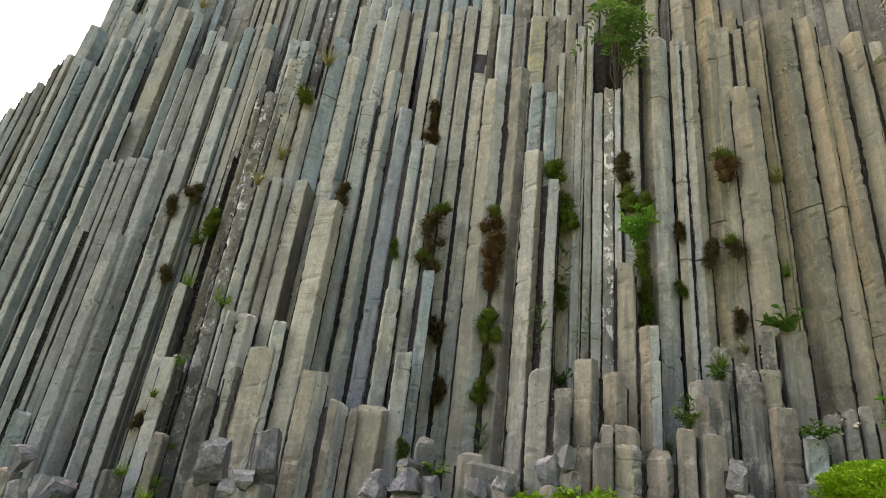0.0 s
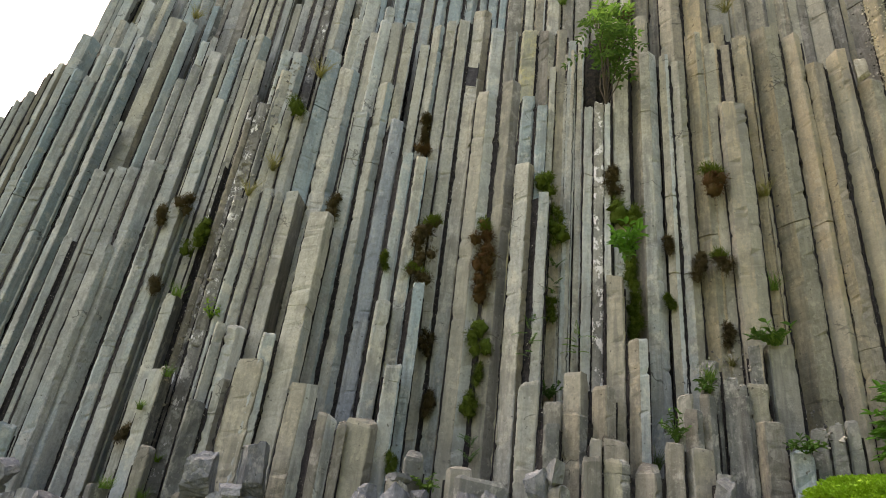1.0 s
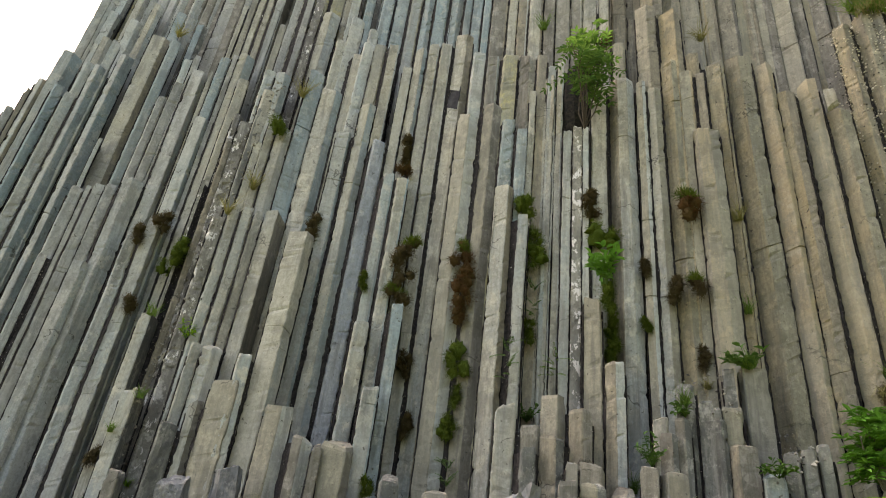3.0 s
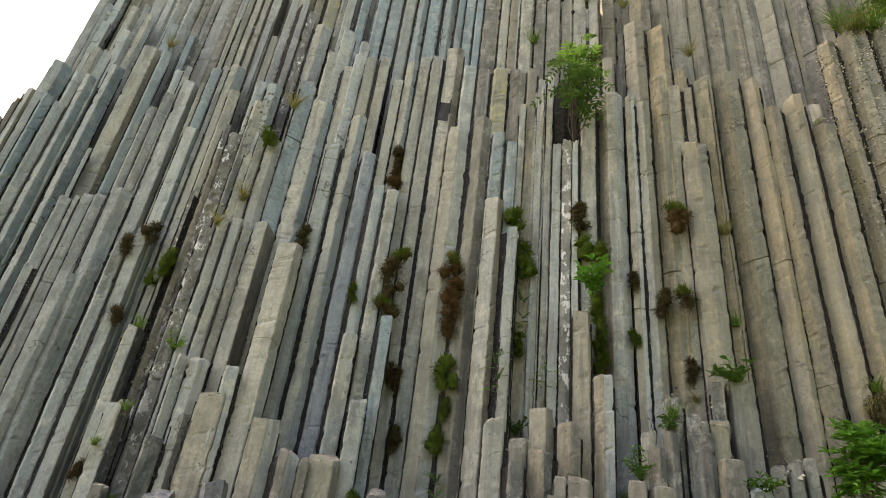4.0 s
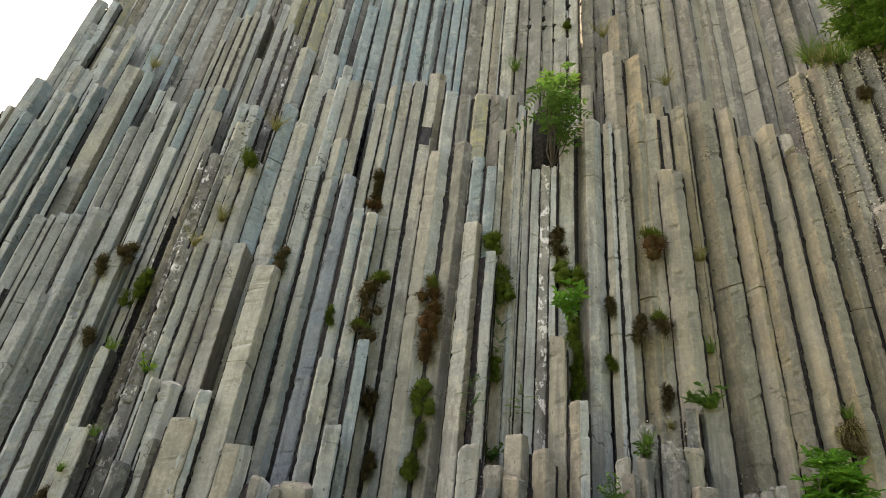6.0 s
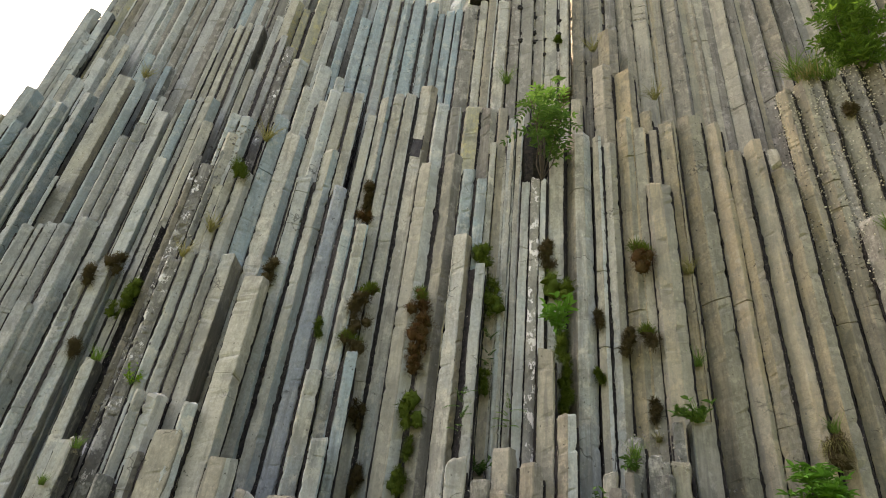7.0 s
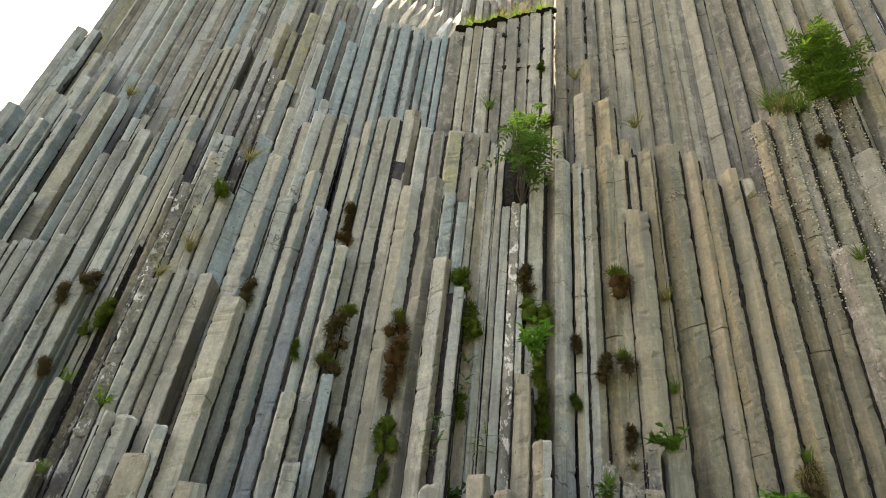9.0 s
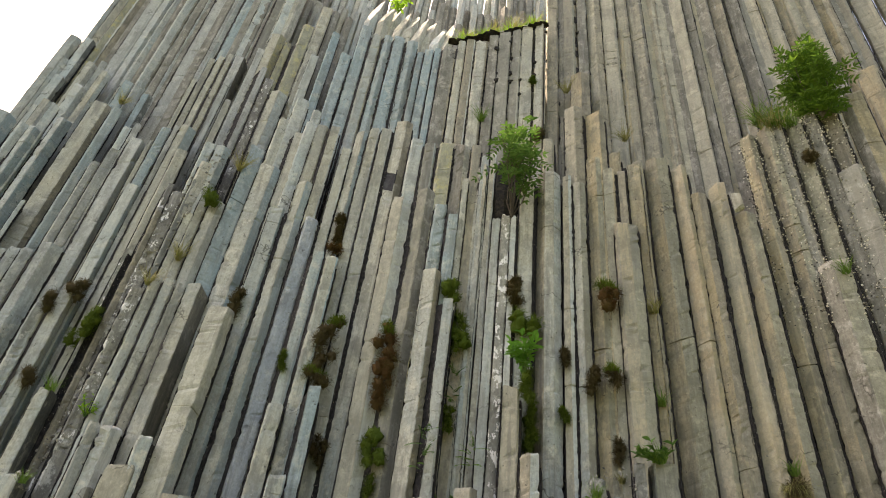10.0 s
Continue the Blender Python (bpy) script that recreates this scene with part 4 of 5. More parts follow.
def against(x, y, z, ahead=0.03, spread=0.04):
    """The rock face in line with a place: where something rooted there really holds on, and how much farther that is."""
    r, found = math.hypot(x, y), []
    for turn in (-spread / r, 0.0, spread / r):
        way = Vector((x * math.cos(turn) - y * math.sin(turn), x * math.sin(turn) + y * math.cos(turn))) / r
        for face, c, out, ring, top in RINGS:
            if top < z - 0.05 or abs(c.dot(way) - r) > 1.6:
                continue
            lift = front_at(ring, way, -Vector((way.y, -way.x)).dot(c))
            if lift is not None:
                found.append(c.dot(way) - lift)
    best = min(r + 0.9, min(found, default=r))
    k = (best - ahead) / r
    return x * k, y * k, 1.65 + (z - 1.65) * k, k


def grass(x, y, z, w, h, mat=LEAF, label="tuft of green grass rooted in a rock joint", n=60, droop=0.35, free=False):
    """A tuft of blades; w and h are its spread and height."""
    x, y, z, k = (x, y, z, 1.0) if free else against(x, y, z)
    w, h = w * k, h * k
    out, v, f = outward(x, y), [], []
    for _ in range(n):
        a = plant_rng.uniform(0, math.tau)
        way = Vector((math.cos(a) * 0.55, math.sin(a) * 0.55, plant_rng.uniform(0.5, 1.3))) + out * 0.3
        p = Vector((plant_rng.uniform(-0.2, 0.2) * w, plant_rng.uniform(-0.2, 0.2) * w, 0))
        blade(v, f, p, way, h * plant_rng.uniform(0.5, 1.2), 0.008 + 0.01 * h, droop * plant_rng.uniform(0.3, 1.4))
    root = tagged(new("grass_tuft"), label, "grass", "grass tufts on the rock")
    root.location = (x, y, z)
    tagged(mesh_object("blade_mass", v, f, mat, root), kind="stuff")
    return root


def lump(verts, faces, c, rx, ry, rz, nu=8, nv=12, bumpy=0.25):
    k, s = len(verts), plant_rng.uniform(0, 99)
    for i in range(nu + 1):
        t = math.pi * i / nu
        for j in range(nv):
            a = math.tau * j / nv
            d = Vector((math.sin(t) * math.cos(a), math.sin(t) * math.sin(a), math.cos(t)))
            g = 1 + bumpy * noise.noise(d * 2.2 + Vector((s, 0, 0)))
            verts.append((c.x + d.x * rx * g, c.y + d.y * ry * g, c.z + d.z * rz * g))
    for i in range(nu):
        for j in range(nv):
            faces.append((k + i * nv + j, k + (i + 1) * nv + j, k + (i + 1) * nv + (j + 1) % nv, k + i * nv + (j + 1) % nv))


def moss(x, y, z, w, h, mat=MOSS, tip=None, label="cushion of green moss growing in a rock joint", n=0):
    """A moss cushion w wide and h high: a lumpy body and a coat of short shoots."""
    x, y, z, k = against(x, y, z, 0.02 + 0.15 * w, 0.4 * w)
    w, h = w * k, h * k
    out, v, f = outward(x, y), [], []
    count = max(4, int(5 * h / w))
    spots = [(plant_rng.gauss(0, 0.17) * w, ((i + plant_rng.random()) / count - 0.5) * plant_rng.uniform(0.8, 1.05)) for i in range(count)]
    for sx, sz in spots:
        r = w * plant_rng.uniform(0.12, 0.27)
        lump(v, f, Vector((out.y * sx, -out.x * sx, sz * h)), r, r * 0.9, r * plant_rng.uniform(0.8, 1.3), 7, 9, 0.9)
    root = tagged(new("moss_cushion"), label, "moss", "moss cushions in the joints")
    root.location = (x, y, z)
    tagged(mesh_object("cushion", v, f, mat, root, smooth=True), kind="stuff")
    v, f, v2, f2 = [], [], [], []
    for _ in range(n or int(1500 + 2600 * h)):
        d = Vector((plant_rng.gauss(0, 1), plant_rng.gauss(0, 1), plant_rng.gauss(0, 0.8))).normalized()
        if d.dot(out) < -0.3:
            continue
        sx, sz = plant_rng.choice(spots)
        r = w * plant_rng.uniform(0.08, 0.33)
        p = Vector((out.y * sx + d.x * r, -out.x * sx + d.y * r, sz * h + d.z * r * 1.1))
        up = tip and p.z > h * 0.12
        blade(v2 if up else v, f2 if up else f, p, d + Vector((0, 0, 0.5 if up else plant_rng.uniform(-0.5, 0.3))), plant_rng.uniform(0.025, 0.06) * (1.4 if up else 1), 0.009, 0.25)
    tagged(mesh_object("moss_coat", v, f, mat, root), kind="stuff")
    if v2:
        tagged(mesh_object("green_coat", v2, f2, tip, root), "fresh green shoots on top", kind="stuff")
    return root


def leafy(x, y, z, w, h, mat=LEAF, label="leafy green herb growing from a rock joint", stems=11, leaf=0.0, per=8, free=False):
    """A herb of several arching stems with paired leaves."""
    x, y, z, k = (x, y, z, 1.0) if free else against(x, y, z)
    w, h = w * k, h * k
    leaf = leaf or max(0.06, 0.26 * w)
    out, v, f, sv, sf = outward(x, y), [], [], [], []
    for s in range(stems):
        a = plant_rng.uniform(0, math.tau)
        way = Vector((math.cos(a) * w * 0.5, math.sin(a) * w * 0.5, h * plant_rng.uniform(0.45, 1.0))) + out * w * 0.3
        path = [way * t + Vector((0, 0, -0.25 * h * t * t)) for t in (0, 0.33, 0.66, 1.0)]
        tube(sv, sf, path, 0.006, 0.002, 4)
        for i in range(per):
            t = 0.2 + 0.8 * (i + plant_rng.random()) / per
            p = way * t + Vector((0, 0, -0.25 * h * t * t))
            d = Vector((plant_rng.uniform(-1, 1), plant_rng.uniform(-1, 1), plant_rng.uniform(-0.3, 0.7))) + out * 0.3
            add_leaf(v, f, p, d, leaf * plant_rng.uniform(0.6, 1.25), leaf * plant_rng.uniform(0.35, 0.6))
    root = tagged(new("leafy_plant"), label, "plant", "leafy herbs on the rock")
    root.location = (x, y, z)
    tagged(mesh_object("foliage", v, f, mat, root), kind="stuff")
    tagged(mesh_object("stem_work", sv, sf, DEEP, root), kind="stuff")
    return root


def fern(x, y, z, w, h, mat=DEEP, label="fern hanging in a narrow rock joint", fronds=9):
    """Narrow fronds with many leaflets on both sides, spreading up and down a joint."""
    x, y, z, k = against(x, y, z, 0.08)
    w, h = w * k, h * k
    out, v, f = outward(x, y), [], []
    for s in range(fronds):
        p = Vector((0, 0, h * plant_rng.uniform(-0.5, 0.35)))
        way = Vector((plant_rng.uniform(-1, 1), plant_rng.uniform(-1, 1), plant_rng.uniform(0.1, 1.2))) + out * 0.5
        length = max(w, h * 0.35) * plant_rng.uniform(0.6, 1.0)
        d = way.normalized()
        for i in range(12):
            p = p + d * length / 12
            d = (d + Vector((0, 0, -0.07))).normalized()
            side = d.cross(Vector((0, 0, 1)) + out * 0.5).normalized()
            for sg in (-1, 1):
                add_leaf(v, f, p, side * sg + d * 0.5, 0.055 * (1.1 - i / 13), 0.022, 0.1)
    root = tagged(new("fern"), label, "fern", "ferns in the joints")
    root.location = (x, y, z)
    tagged(mesh_object("foliage", v, f, mat, root), kind="stuff")
    return root


def shrub(x, y, z, w, h, label, mat=LEAF, stems=9, leaf=0.09, twigs=9, droop=0.3, low=0.3, full=0.45):
    """A small broad-leaved shrub: woody stems and drooping sprays of leaflets, widest at the height full."""
    out, v, f, sv, sf = outward(x, y), [], [], [], []
    for s in range(stems):
        a = plant_rng.uniform(0, math.tau)
        reach = plant_rng.uniform(0.1, 1.0)
        way = Vector((math.cos(a) * w * 0.3 * reach, math.sin(a) * w * 0.25 * reach, h * (1.0 - 0.45 * reach) * plant_rng.uniform(0.8, 1.0))) + out * w * 0.12
        bend = Vector((plant_rng.uniform(-0.08, 0.08), plant_rng.uniform(-0.08, 0.08), 0)) * h
        path = [way * t + bend * math.sin(t * 3.14) for t in (0, 0.25, 0.5, 0.75, 1.0)]
        tube(sv, sf, path, 0.012, 0.004)
        for i in range(twigs):
            t = low + (1 - low) * (i + plant_rng.random()) / twigs
            p = way * t + bend * math.sin(t * 3.14)
            b = plant_rng.uniform(0, math.tau)
            d = Vector((math.cos(b), math.sin(b), plant_rng.uniform(-0.2, 1.1))).normalized()
            rel = p.z / h
            size = 1.0 - abs(rel - full) / (full + 0.05) * 0.55 if rel < full else 1.0 - (rel - full) / (1 - full) * 0.72
            length = w * plant_rng.uniform(0.2, 0.42) * max(0.25, size)
            tube(sv, sf, [p, p + d * length * 0.5, p + d * length + Vector((0, 0, -droop * length * 0.6))], 0.004, 0.0015, 4)
            n = 6
            for m in range(1, n + 1):
                q = p + d * length * m / n + Vector((0, 0, -droop * length * (m / n) ** 2))
                side = d.cross(Vector((0, 0, 1))).normalized()
                for sg in (-1, 1):
                    add_leaf(v, f, q, side * sg + d * 0.6 + Vector((0, 0, plant_rng.uniform(-0.35, 0.1))), leaf * plant_rng.uniform(0.7, 1.2), leaf * (0.42 if leaf < 0.12 else 0.3))
            add_leaf(v, f, p + d * length + Vector((0, 0, -droop * length)), d, leaf, leaf * 0.42)
    root = tagged(new("shrub"), label, "shrub")
    root.location = (x, y, z)
    tagged(mesh_object("foliage", v, f, mat, root), kind="stuff")
    tagged(mesh_object("branch_work", sv, sf, BARK, root), kind="stuff")
    return root


def ground_cover(x, y, z, w, d, h, mat, label, n=1600):
    """A bank of small leaves over a mossy cushion."""
    v, f, out = [], [], outward(x, y)
    lump(v, f, Vector((0, 0, 0)), w * 0.46, d * 0.46, h * 0.46, 12, 26, 0.12)
    root = tagged(new("ground_cover"), label, "ground cover")
    root.location = (x, y, z)
    mesh_object("cushion", v, f, mat if h > 0.5 else MOSS, root, smooth=True)
    v, f = [], []
    while len(v) < n * 7:
        q = Vector((plant_rng.gauss(0, 1), plant_rng.gauss(0, 1), plant_rng.gauss(0, 1))).normalized()
        if q.dot(out) < -0.2 or q.z < -0.4:
            continue
        g = plant_rng.uniform(0.95, 1.05) * (1 + 0.10 * noise.noise(q * 4.0))
        p = Vector((q.x * w * 0.5, q.y * d * 0.5, q.z * h * 0.5)) * g
        add_leaf(v, f, p, q + Vector((plant_rng.uniform(-1, 1), plant_rng.uniform(-1, 1), plant_rng.uniform(0, 1))), plant_rng.uniform(0.02, 0.038), 0.02)
    tagged(mesh_object("foliage", v, f, mat, root), kind="stuff")
    return root


moss(0.63, 7.10, 5.26, 0.31, 0.34, RUST, MOSS, "rust-red and green moss cushion in a rock joint")
moss(0.67, 7.04, 4.84, 0.32, 0.49, RUST, label="rust-red moss cushion in a rock joint")
moss(0.64, 7.01, 4.42, 0.27, 0.38, RUST, label="rust-red moss cushion in a rock joint")
moss(0.64, 6.94, 3.75, 0.30, 0.40, MOSS)
moss(0.68, 6.89, 3.29, 0.16, 0.21, MOSS)
moss(0.63, 6.87, 2.95, 0.24, 0.26, MOSS)
fern(0.67, 6.79, 2.47, 0.23, 0.44, DEEP)
moss(-0.22, 7.36, 5.36, 0.32, 0.37, BROWN, MOSS, "brown moss cushion with fresh green shoots")
moss(-0.19, 7.32, 5.02, 0.31, 0.45, BROWN, label="withered brown moss cushion in a rock joint")
moss(-0.18, 7.28, 4.62, 0.31, 0.21, BROWN, MOSS, "brown moss cushion with fresh green shoots")
moss(-0.43, 7.63, 7.43, 0.20, 0.14, BROWN, label="withered brown moss cushion in a rock joint")
moss(-0.39, 7.56, 6.79, 0.24, 0.12, RUST, label="rust-red moss cushion in a rock joint")
moss(-0.40, 7.59, 7.10, 0.16, 0.35, BROWN, label="withered brown moss cushion in a rock joint")
moss(1.38, 6.96, 6.09, 0.32, 0.32, MOSS)
moss(1.55, 6.84, 5.41, 0.28, 0.51, MOSS)
fern(1.53, 6.75, 4.60, 0.26, 0.49, DEEP)
fern(1.26, 6.75, 3.75, 0.25, 0.74, DEEP)
fern(1.79, 6.59, 3.77, 0.22, 0.38, LEAF)
moss(1.48, 6.73, 4.17, 0.15, 0.34, MOSS)
moss(2.25, 6.71, 6.23, 0.26, 0.19, BROWN, label="withered brown moss cushion in a rock joint")
moss(2.24, 6.69, 5.97, 0.23, 0.18, BROWN, label="withered brown moss cushion in a rock joint")
moss(2.45, 6.58, 5.56, 0.41, 0.25, MOSS)
leafy(2.40, 6.51, 4.82, 0.40, 0.68, HERB, "leafy green herb growing from a rock joint", 16, 0.13, 9, True)
moss(2.43, 6.50, 4.69, 0.24, 0.35, MOSS)
moss(2.43, 6.46, 4.30, 0.17, 0.50, MOSS)
moss(2.43, 6.43, 3.97, 0.20, 0.29, MOSS)
moss(3.52, 6.32, 6.13, 0.34, 0.44, RUST, MOSS, "rust-red and green moss cushion in a rock joint")
grass(4.00, 6.13, 5.83, 0.27, 0.28, STRAW, "tuft of dry yellow grass on the rock")
moss(3.20, 6.28, 4.80, 0.21, 0.32, BROWN, label="withered brown moss cushion in a rock joint")
moss(3.46, 6.21, 4.88, 0.31, 0.27, BROWN, MOSS, "brown moss cushion with fresh green shoots")
moss(2.85, 6.42, 5.10, 0.17, 0.20, BROWN, label="withered brown moss cushion in a rock joint")
moss(2.82, 6.35, 4.32, 0.12, 0.16, MOSS)
leafy(3.81, 5.99, 3.81, 0.46, 0.28, DEEP)
grass(3.81, 5.99, 3.83, 0.31, 0.28, LEAF)
grass(3.90, 6.03, 4.50, 0.23, 0.28, LEAF)
grass(3.12, 6.15, 3.37, 0.21, 0.29, LEAF)
leafy(3.12, 6.14, 3.23, 0.29, 0.18, DEEP)
leafy(2.75, 6.19, 2.68, 0.30, 0.40, DEEP)
grass(2.54, 6.23, 2.40, 0.20, 0.29, LEAF)
leafy(3.90, 5.85, 2.68, 0.33, 0.18, DEEP)
moss(3.39, 6.14, 3.93, 0.12, 0.27, BROWN, label="withered brown moss cushion in a rock joint")
grass(3.37, 6.10, 3.56, 0.11, 0.15, STRAW, "tuft of dry yellow grass on the rock")
leafy(0.22, 6.88, 1.94, 0.30, 0.24, LEAF)
leafy(1.49, 6.61, 3.05, 0.26, 0.28, DEEP)
moss(-4.09, 8.57, 5.85, 0.34, 0.32, BROWN, label="withered brown moss cushion in a rock joint")
moss(-3.63, 8.38, 5.27, 0.27, 0.44, MOSS)
moss(-3.66, 8.35, 4.97, 0.27, 0.32, MOSS)
grass(-3.66, 8.27, 4.19, 0.30, 0.29, LEAF)
moss(-4.03, 8.40, 4.35, 0.29, 0.24, BROWN, label="withered brown moss cushion in a rock joint")
leafy(-3.01, 8.04, 3.86, 0.23, 0.32, LIME)
grass(-3.57, 8.07, 2.54, 0.13, 0.20, LEAF)
moss(-3.71, 8.10, 2.22, 0.21, 0.20, BROWN, label="withered brown moss cushion in a rock joint")
grass(-3.65, 8.00, 1.56, 0.31, 0.24, LEAF)
grass(-3.20, 7.84, 1.28, 0.23, 0.34, LIME)
grass(-3.10, 7.83, 1.49, 0.23, 0.23, LEAF)
grass(-3.34, 8.05, 3.00, 0.23, 0.23, LEAF)
grass(-3.06, 7.86, 1.93, 0.11, 0.14, LIME)
moss(-2.69, 8.35, 7.85, 0.39, 0.19, MOSS)
grass(-2.80, 8.24, 6.49, 0.13, 0.45, STRAW, "tuft of dry yellow grass on the rock")
grass(-3.08, 8.27, 5.99, 0.12, 0.40, STRAW, "tuft of dry yellow grass on the rock")
grass(-2.47, 8.35, 8.59, 0.14, 0.45, STRAW, "tuft of dry yellow grass on the rock")
moss(-1.61, 7.81, 5.71, 0.21, 0.50, BROWN, label="withered brown moss cushion in a rock joint")
moss(-0.69, 7.45, 4.83, 0.12, 0.27, MOSS)
moss(0.05, 7.11, 3.66, 0.20, 0.34, BROWN, label="withered brown moss cushion in a rock joint")
moss(0.14, 7.01, 2.91, 0.19, 0.28, BROWN, label="withered brown moss cushion in a rock joint")
moss(-0.16, 7.03, 2.21, 0.16, 0.18, MOSS)
moss(-4.52, 8.68, 5.61, 0.28, 0.25, BROWN, label="withered brown moss cushion in a rock joint")
grass(-5.71, 9.53, 10.70, 0.31, 0.36, STRAW, "tuft of dry yellow grass on the rock")
grass(5.07, 5.59, 3.59, 0.33, 0.30, STRAW, "ball of dry straw-coloured grass hanging from the rock", 260, 1.3)
moss(5.09, 5.59, 3.58, 0.33, 0.31, BROWN, label="withered brown moss cushion in a rock joint")
grass(5.11, 5.59, 3.79, 0.26, 0.25, LEAF)
grass(6.52, 5.46, 6.62, 0.20, 0.26, LEAF)
moss(6.74, 5.64, 9.00, 0.28, 0.12, BROWN, label="withered brown moss cushion in a rock joint")
grass(6.43, 5.80, 9.77, 0.86, 0.50, LEAF, n=150)
grass(6.40, 5.80, 9.77, 0.80, 0.44, STRAW, "tuft of dry yellow grass on the rock", 90)
grass(6.60, 5.75, 9.77, 0.60, 0.40, LIME, n=60)
grass(6.19, 5.88, 9.87, 0.39, 0.54, LEAF)
grass(6.69, 5.72, 9.79, 0.38, 0.52, LEAF)
moss(2.60, 6.93, 9.54, 0.23, 0.23, BROWN, label="withered brown moss cushion in a rock joint")
grass(1.61, 7.26, 9.97, 0.21, 0.37, LEAF)
grass(3.11, 6.90, 10.82, 0.19, 0.40, STRAW, "tuft of dry yellow grass on the rock")
grass(3.99, 6.49, 9.39, 0.21, 0.33, STRAW, "tuft of dry yellow grass on the rock")
moss(2.54, 7.12, 11.24, 0.14, 0.16, MOSS)
leafy(-0.49, 8.72, 14.71, 0.48, 0.73, LIME)
shrub(2.16, 6.64, 7.38, 1.4, 2.45, "light green leafy shrub growing from a niche between columns", DEEP, 10, 0.11, 6, 0.3, 0.42, 0.5)
shrub(7.25, 5.60, 10.05, 1.25, 1.95, "dense green shrub on an earthy rock shelf", BUSH, 22, 0.13, 11, 0.35, 0.08, 0.5)
shrub(4.56, 5.34, 2.61, 0.75, 0.85, "bright leafy shrub at the foot of the cliff", HERB, 18, 0.115, 6, 0.35, 0.25, 0.5)
leafy(1.09, 6.10, 1.77, 0.4, 0.16, LIME, "bright low herbs among the rubble", 14, 0.07, 9, True)
leafy(1.32, 6.03, 1.80, 0.4, 0.16, LIME, "bright low herbs among the rubble", 14, 0.07, 9, True)
leafy(1.54, 5.97, 1.83, 0.4, 0.16, LIME, "bright low herbs among the rubble", 14, 0.07, 9, True)
leafy(1.74, 5.91, 1.85, 0.4, 0.16, LIME, "bright low herbs among the rubble", 14, 0.07, 9, True)
ground_cover(4.80, 5.10, 2.16, 2.7, 1.7, 0.66, MAT_LEAF, "bright green mat of low leaves over a stone ledge", 26000)
grass(0.99, 8.40, 13.67, 0.42, 0.12, LIME, "sunlit yellow-green grass along a rock ledge", 30, 0.35, True)
grass(1.11, 8.37, 13.71, 0.42, 0.22, LEAF, "sunlit yellow-green grass along a rock ledge", 42, 0.35, True)
grass(1.23, 8.34, 13.75, 0.42, 0.32, LIME, "sunlit yellow-green grass along a rock ledge", 54, 0.35, True)
grass(1.35, 8.29, 13.80, 0.42, 0.42, STRAW, "sunlit yellow-green grass along a rock ledge", 30, 0.35, True)
grass(1.48, 8.26, 13.84, 0.42, 0.12, LIME, "sunlit yellow-green grass along a rock ledge", 42, 0.35, True)
grass(1.61, 8.23, 13.89, 0.42, 0.22, LEAF, "sunlit yellow-green grass along a rock ledge", 54, 0.35, True)
grass(1.73, 8.20, 13.93, 0.42, 0.32, LIME, "sunlit yellow-green grass along a rock ledge", 30, 0.35, True)
grass(1.86, 8.17, 13.97, 0.42, 0.42, STRAW, "sunlit yellow-green grass along a rock ledge", 42, 0.35, True)
grass(1.99, 8.13, 14.02, 0.42, 0.12, LIME, "sunlit yellow-green grass along a rock ledge", 54, 0.35, True)
grass(2.12, 8.10, 14.06, 0.42, 0.22, LEAF, "sunlit yellow-green grass along a rock ledge", 30, 0.35, True)
grass(2.25, 8.06, 14.10, 0.42, 0.32, LIME, "sunlit yellow-green grass along a rock ledge", 42, 0.35, True)
grass(2.37, 8.03, 14.15, 0.42, 0.42, STRAW, "sunlit yellow-green grass along a rock ledge", 54, 0.35, True)
grass(2.50, 8.00, 14.20, 0.42, 0.12, LIME, "sunlit yellow-green grass along a rock ledge", 30, 0.35, True)
grass(2.62, 7.96, 14.24, 0.42, 0.22, LEAF, "sunlit yellow-green grass along a rock ledge", 42, 0.35, True)
grass(2.75, 7.93, 14.28, 0.42, 0.32, LIME, "sunlit yellow-green grass along a rock ledge", 54, 0.35, True)
grass(2.88, 7.90, 14.32, 0.42, 0.42, STRAW, "sunlit yellow-green grass along a rock ledge", 30, 0.35, True)
grass(3.00, 7.86, 14.37, 0.42, 0.12, LIME, "sunlit yellow-green grass along a rock ledge", 42, 0.35, True)


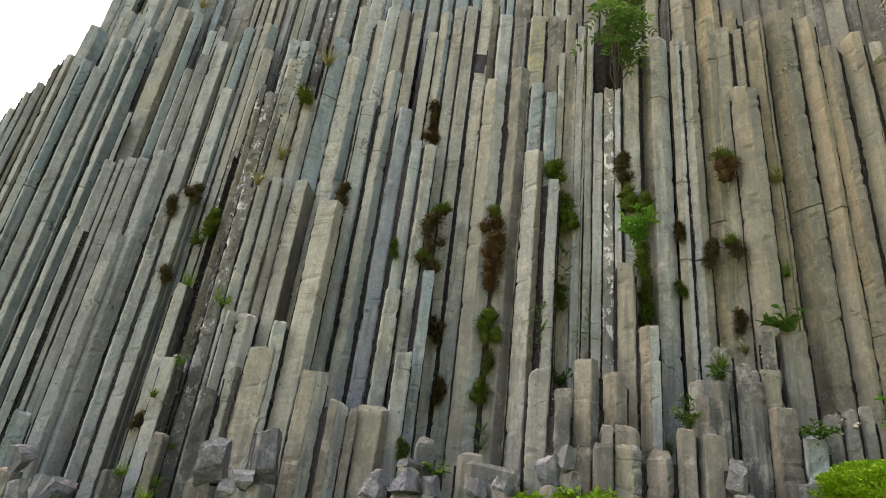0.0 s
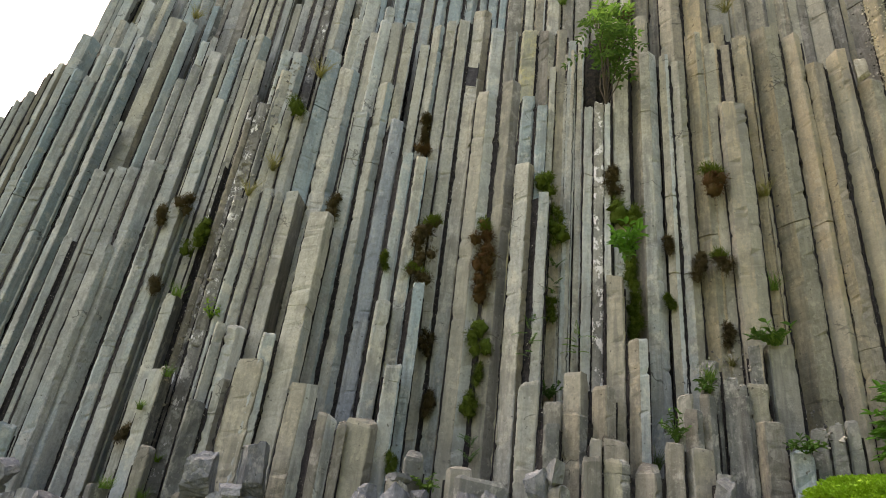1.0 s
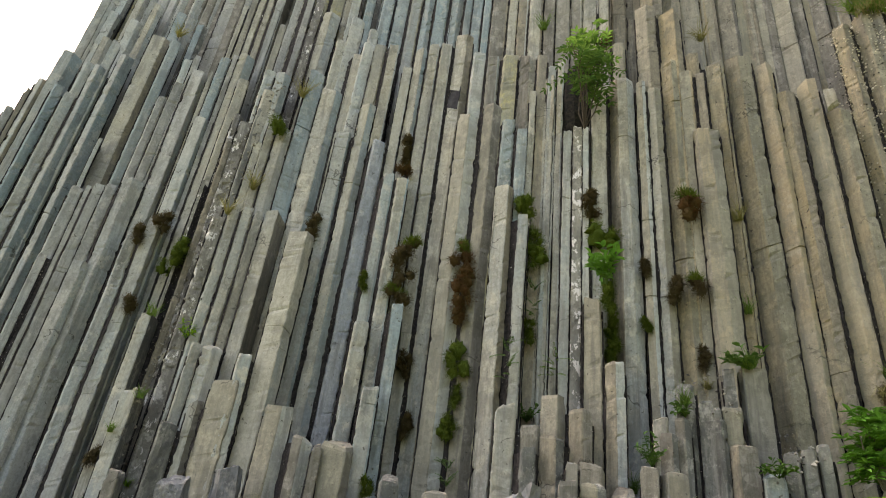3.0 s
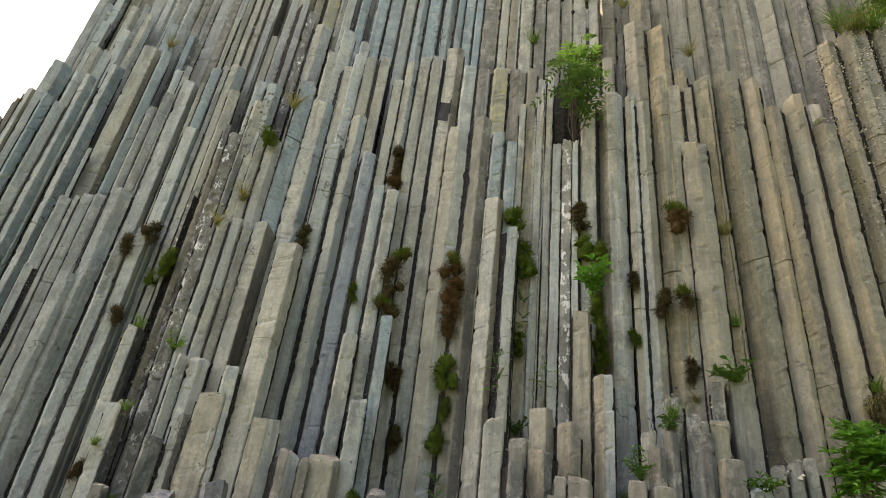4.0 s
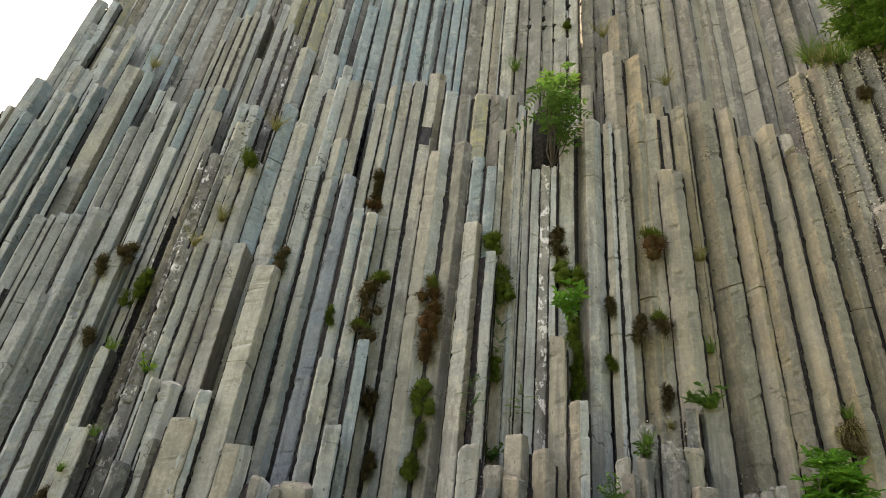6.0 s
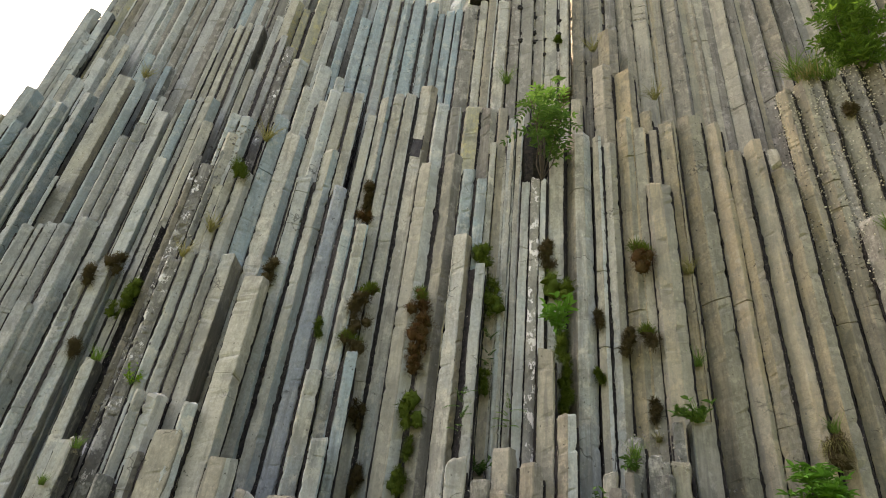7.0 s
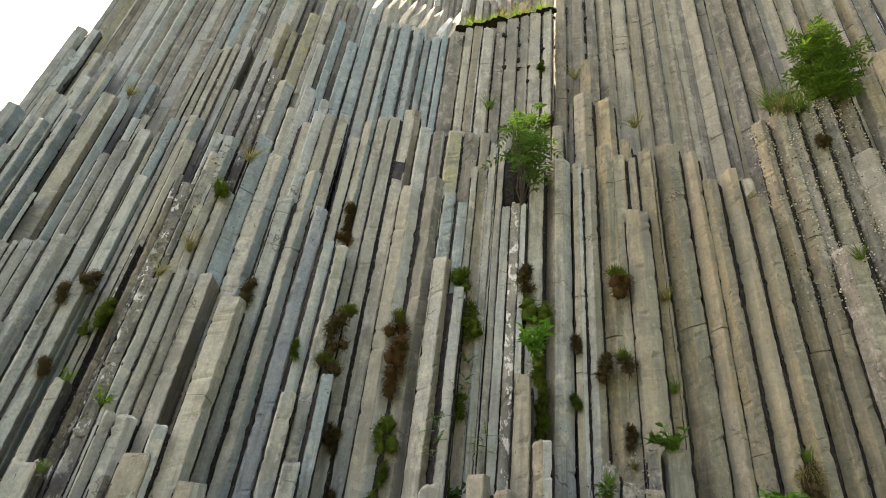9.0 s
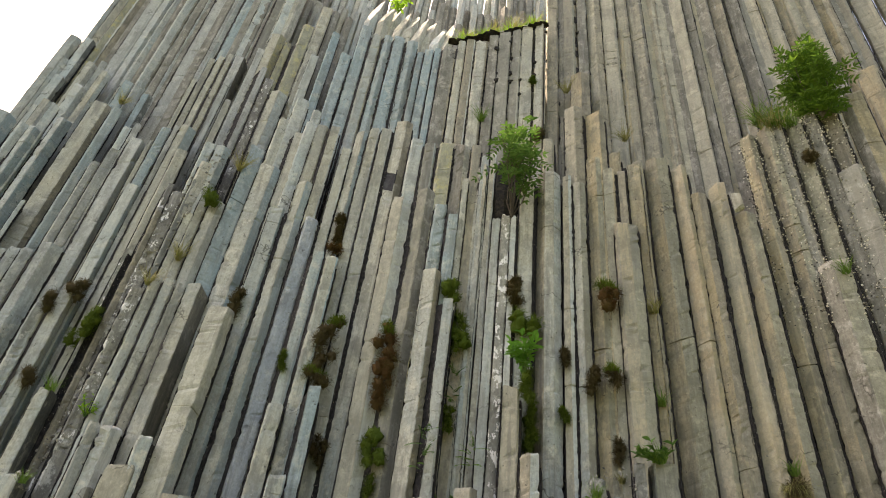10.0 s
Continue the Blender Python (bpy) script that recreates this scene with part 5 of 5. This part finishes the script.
# ---- boulders and rubble at the foot ----
def boulder(x, y, z, w, h, mat=STONE, label="broken grey basalt boulder lying at the cliff foot", flat=0.75):
    """A broken block: a skewed box with split corners and rough, worn faces."""
    rng = plant_rng
    bm = bmesh.new()
    made = bmesh.ops.create_cube(bm, size=1.0)["verts"]
    for q in made:
        q.co = Vector((q.co.x * w * rng.uniform(0.45, 0.85), q.co.y * w * flat * rng.uniform(0.45, 0.85), q.co.z * h * rng.uniform(0.5, 0.85)))
    bmesh.ops.bevel(bm, geom=rng.sample(bm.edges[:], 5), offset=0.22 * min(w, h), segments=1, affect="EDGES")
    bmesh.ops.triangulate(bm, faces=bm.faces[:])
    bmesh.ops.subdivide_edges(bm, edges=bm.edges[:], cuts=7, use_grid_fill=True)
    shift = Vector((rng.uniform(0, 99), 0, 0))
    for q in bm.verts:
        g = noise.noise(q.co * (2.4 / w) + shift) * 0.12 + abs(noise.noise(q.co * (6.0 / w) + shift)) * 0.10 + noise.noise(q.co * (15.0 / w) + shift) * 0.06 + noise.noise(q.co * (34.0 / w) + shift) * 0.035
        q.co *= 1 + g
    me = bpy.data.meshes.new("boulder")
    bm.to_mesh(me)
    bm.free()
    me.materials.append(mat)
    ob = tagged(new("boulder", me), label, "rock", "boulders at the cliff foot" if mat is STONE else "")
    ob.matrix_world = pose(x, y, z, rng.uniform(-16, 16), rng.uniform(-16, 16), rng.uniform(0, 360) if mat is STONE else math.degrees(math.atan2(-x, y)))
    return ob


def hollow(x, y, z, w, h, label):
    """A black lump that stands in for the shade deep in a break of the rock."""
    v, f = [], []
    lump(v, f, Vector((0, 0, 0)), w * 0.5, w * 0.3, h * 0.5, 8, 10, 0.3)
    ob = tagged(mesh_object("niche_shade", v, f, EARTH_AND_SHADE), label, "earth")
    ob.location = (x, y, z)
    return ob


def debris(stretches, label):
    """Loose angular stones caught along a gully; a stretch runs from one place to another."""
    rng = random.Random(8)
    v, f = [], []
    for a, b, n, spread in stretches:
        for _ in range(n):
            p = Vector(a).lerp(Vector(b), rng.random()) + Vector((rng.gauss(0, 0.7) * spread, 0, rng.uniform(-0.1, 0.1)))
            r, k = rng.choice((0.006, 0.010, 0.014, 0.02, 0.03)), len(v)
            p = Vector(against(p.x, p.y, p.z, -r * 0.1, 0.01)[:3])
            turn = Euler((rng.uniform(0, 6), rng.uniform(0, 6), rng.uniform(0, 6))).to_matrix()
            for corner in ((1, 0, 0), (-1, 0, 0), (0, 1, 0), (0, -1, 0), (0, 0, 1), (0, 0, -1)):
                v.append(tuple(p + turn @ (Vector(corner) * r * rng.uniform(0.5, 1.3))))
            f += [(k + i, k + j, k + m) for i in (0, 1) for j in (2, 3) for m in (4, 5)]
    return tagged(mesh_object("rubble", v, f, RUBBLE), label, "rubble", kind="stuff")


def earth_ledge(a, b, label):
    """A crumbling rim of dark earth from one place to another."""
    v, f = [], []
    for i in range(16):
        p = Vector(a).lerp(Vector(b), i / 15) + Vector((0, plant_rng.uniform(-0.04, 0.04), plant_rng.uniform(-0.025, 0.02)))
        lump(v, f, p - Vector(a), plant_rng.uniform(0.1, 0.18), 0.09, plant_rng.uniform(0.02, 0.045), 6, 8, 0.6)
    ob = tagged(mesh_object("earth_ledge", v, f, EARTH_AND_SHADE), label, "earth", kind="stuff")
    ob.location = a
    return ob


boulder(-2.18, 6.94, 1.83, 0.57, 0.66)
boulder(-1.62, 6.80, 1.91, 0.47, 0.74)
boulder(-1.80, 6.76, 1.68, 0.38, 0.30)
boulder(-1.95, 6.76, 1.56, 0.36, 0.34)
boulder(-4.65, 7.59, 1.60, 0.40, 0.41)
boulder(-4.36, 7.38, 1.29, 0.48, 0.31)
boulder(-3.89, 7.25, 1.33, 0.42, 0.28)
boulder(-4.10, 7.31, 1.33, 0.32, 0.37)
boulder(-0.37, 6.40, 1.85, 0.30, 0.23)
boulder(-0.06, 6.30, 1.83, 0.42, 0.34)
boulder(-0.39, 6.35, 1.72, 0.40, 0.27)
boulder(0.17, 6.23, 1.82, 0.24, 0.30)
boulder(1.27, 6.00, 2.07, 0.27, 0.40)
boulder(1.46, 5.99, 2.20, 0.26, 0.33)
boulder(0.85, 6.04, 1.88, 0.35, 0.20)
boulder(-0.07, 6.38, 2.01, 0.30, 0.12)
boulder(2.89, 5.55, 2.18, 0.23, 0.38)
boulder(3.50, 5.36, 2.14, 0.30, 0.19)
boulder(0.62, 6.10, 1.84, 0.27, 0.25)
boulder(5.44, 5.86, 7.91, 0.2, 0.46, PALE, "pale freshly broken stone wedged between columns")
hollow(2.21, 7.24, 8.40, 0.50, 1.6, "black lump standing in for the shade of a niche between columns")
earth_ledge((0.99, 8.37, 13.59), (3.00, 7.83, 14.28), "dark crumbling earth rim under the ledge grass")


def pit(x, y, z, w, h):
    """A black lump set on a joint, standing in for the shade of a hole."""
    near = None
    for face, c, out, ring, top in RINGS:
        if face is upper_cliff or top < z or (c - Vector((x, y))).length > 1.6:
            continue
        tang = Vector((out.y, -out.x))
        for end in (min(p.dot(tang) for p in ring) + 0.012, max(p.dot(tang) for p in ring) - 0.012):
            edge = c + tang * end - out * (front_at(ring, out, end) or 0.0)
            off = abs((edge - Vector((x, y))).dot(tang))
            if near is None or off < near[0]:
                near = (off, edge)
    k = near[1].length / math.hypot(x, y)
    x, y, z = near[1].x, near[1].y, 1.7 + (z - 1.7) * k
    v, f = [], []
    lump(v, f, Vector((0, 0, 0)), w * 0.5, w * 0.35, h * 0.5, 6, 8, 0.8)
    ob = tagged(mesh_object("joint_hole_shade", v, f, EARTH_AND_SHADE), "small black lump standing in for the shade of a joint hole", "hole", "black holes in the joints")
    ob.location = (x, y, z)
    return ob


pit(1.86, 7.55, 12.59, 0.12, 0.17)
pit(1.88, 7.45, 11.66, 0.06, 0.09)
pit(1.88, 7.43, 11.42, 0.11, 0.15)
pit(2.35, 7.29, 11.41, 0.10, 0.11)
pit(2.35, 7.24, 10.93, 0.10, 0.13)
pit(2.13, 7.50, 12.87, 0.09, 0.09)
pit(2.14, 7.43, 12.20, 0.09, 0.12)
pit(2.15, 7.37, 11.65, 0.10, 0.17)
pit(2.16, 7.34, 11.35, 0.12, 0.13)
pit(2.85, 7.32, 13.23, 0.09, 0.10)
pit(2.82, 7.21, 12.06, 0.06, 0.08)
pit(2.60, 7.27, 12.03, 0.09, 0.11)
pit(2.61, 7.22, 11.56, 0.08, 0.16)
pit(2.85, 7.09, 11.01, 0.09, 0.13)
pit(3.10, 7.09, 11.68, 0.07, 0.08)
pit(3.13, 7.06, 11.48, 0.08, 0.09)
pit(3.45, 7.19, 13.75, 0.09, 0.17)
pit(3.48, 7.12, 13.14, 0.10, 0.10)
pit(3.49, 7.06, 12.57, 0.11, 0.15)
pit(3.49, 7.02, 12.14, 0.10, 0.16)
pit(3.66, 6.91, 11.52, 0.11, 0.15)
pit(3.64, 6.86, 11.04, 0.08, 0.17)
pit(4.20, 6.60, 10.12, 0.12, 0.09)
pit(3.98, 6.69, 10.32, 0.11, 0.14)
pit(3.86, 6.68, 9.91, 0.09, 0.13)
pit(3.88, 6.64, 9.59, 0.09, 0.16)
debris([((-2.95, 8.54, 9.03), (-3.15, 8.37, 6.77), 90, 0.12), ((-3.15, 8.37, 6.77), (-3.21, 8.18, 4.72), 130, 0.16), ((-3.21, 8.18, 4.72), (-3.31, 8.06, 3.21), 110, 0.14), ((-3.31, 8.06, 3.21), (-3.24, 7.94, 2.15), 60, 0.10), ((-3.31, 8.59, 8.48), (-3.22, 8.31, 5.96), 60, 0.10), ((3.29, 6.13, 3.71), (3.46, 6.05, 3.34), 50, 0.20), ((3.93, 5.88, 3.13), (4.25, 5.76, 2.82), 30, 0.20)], "loose broken stones caught in a gully")
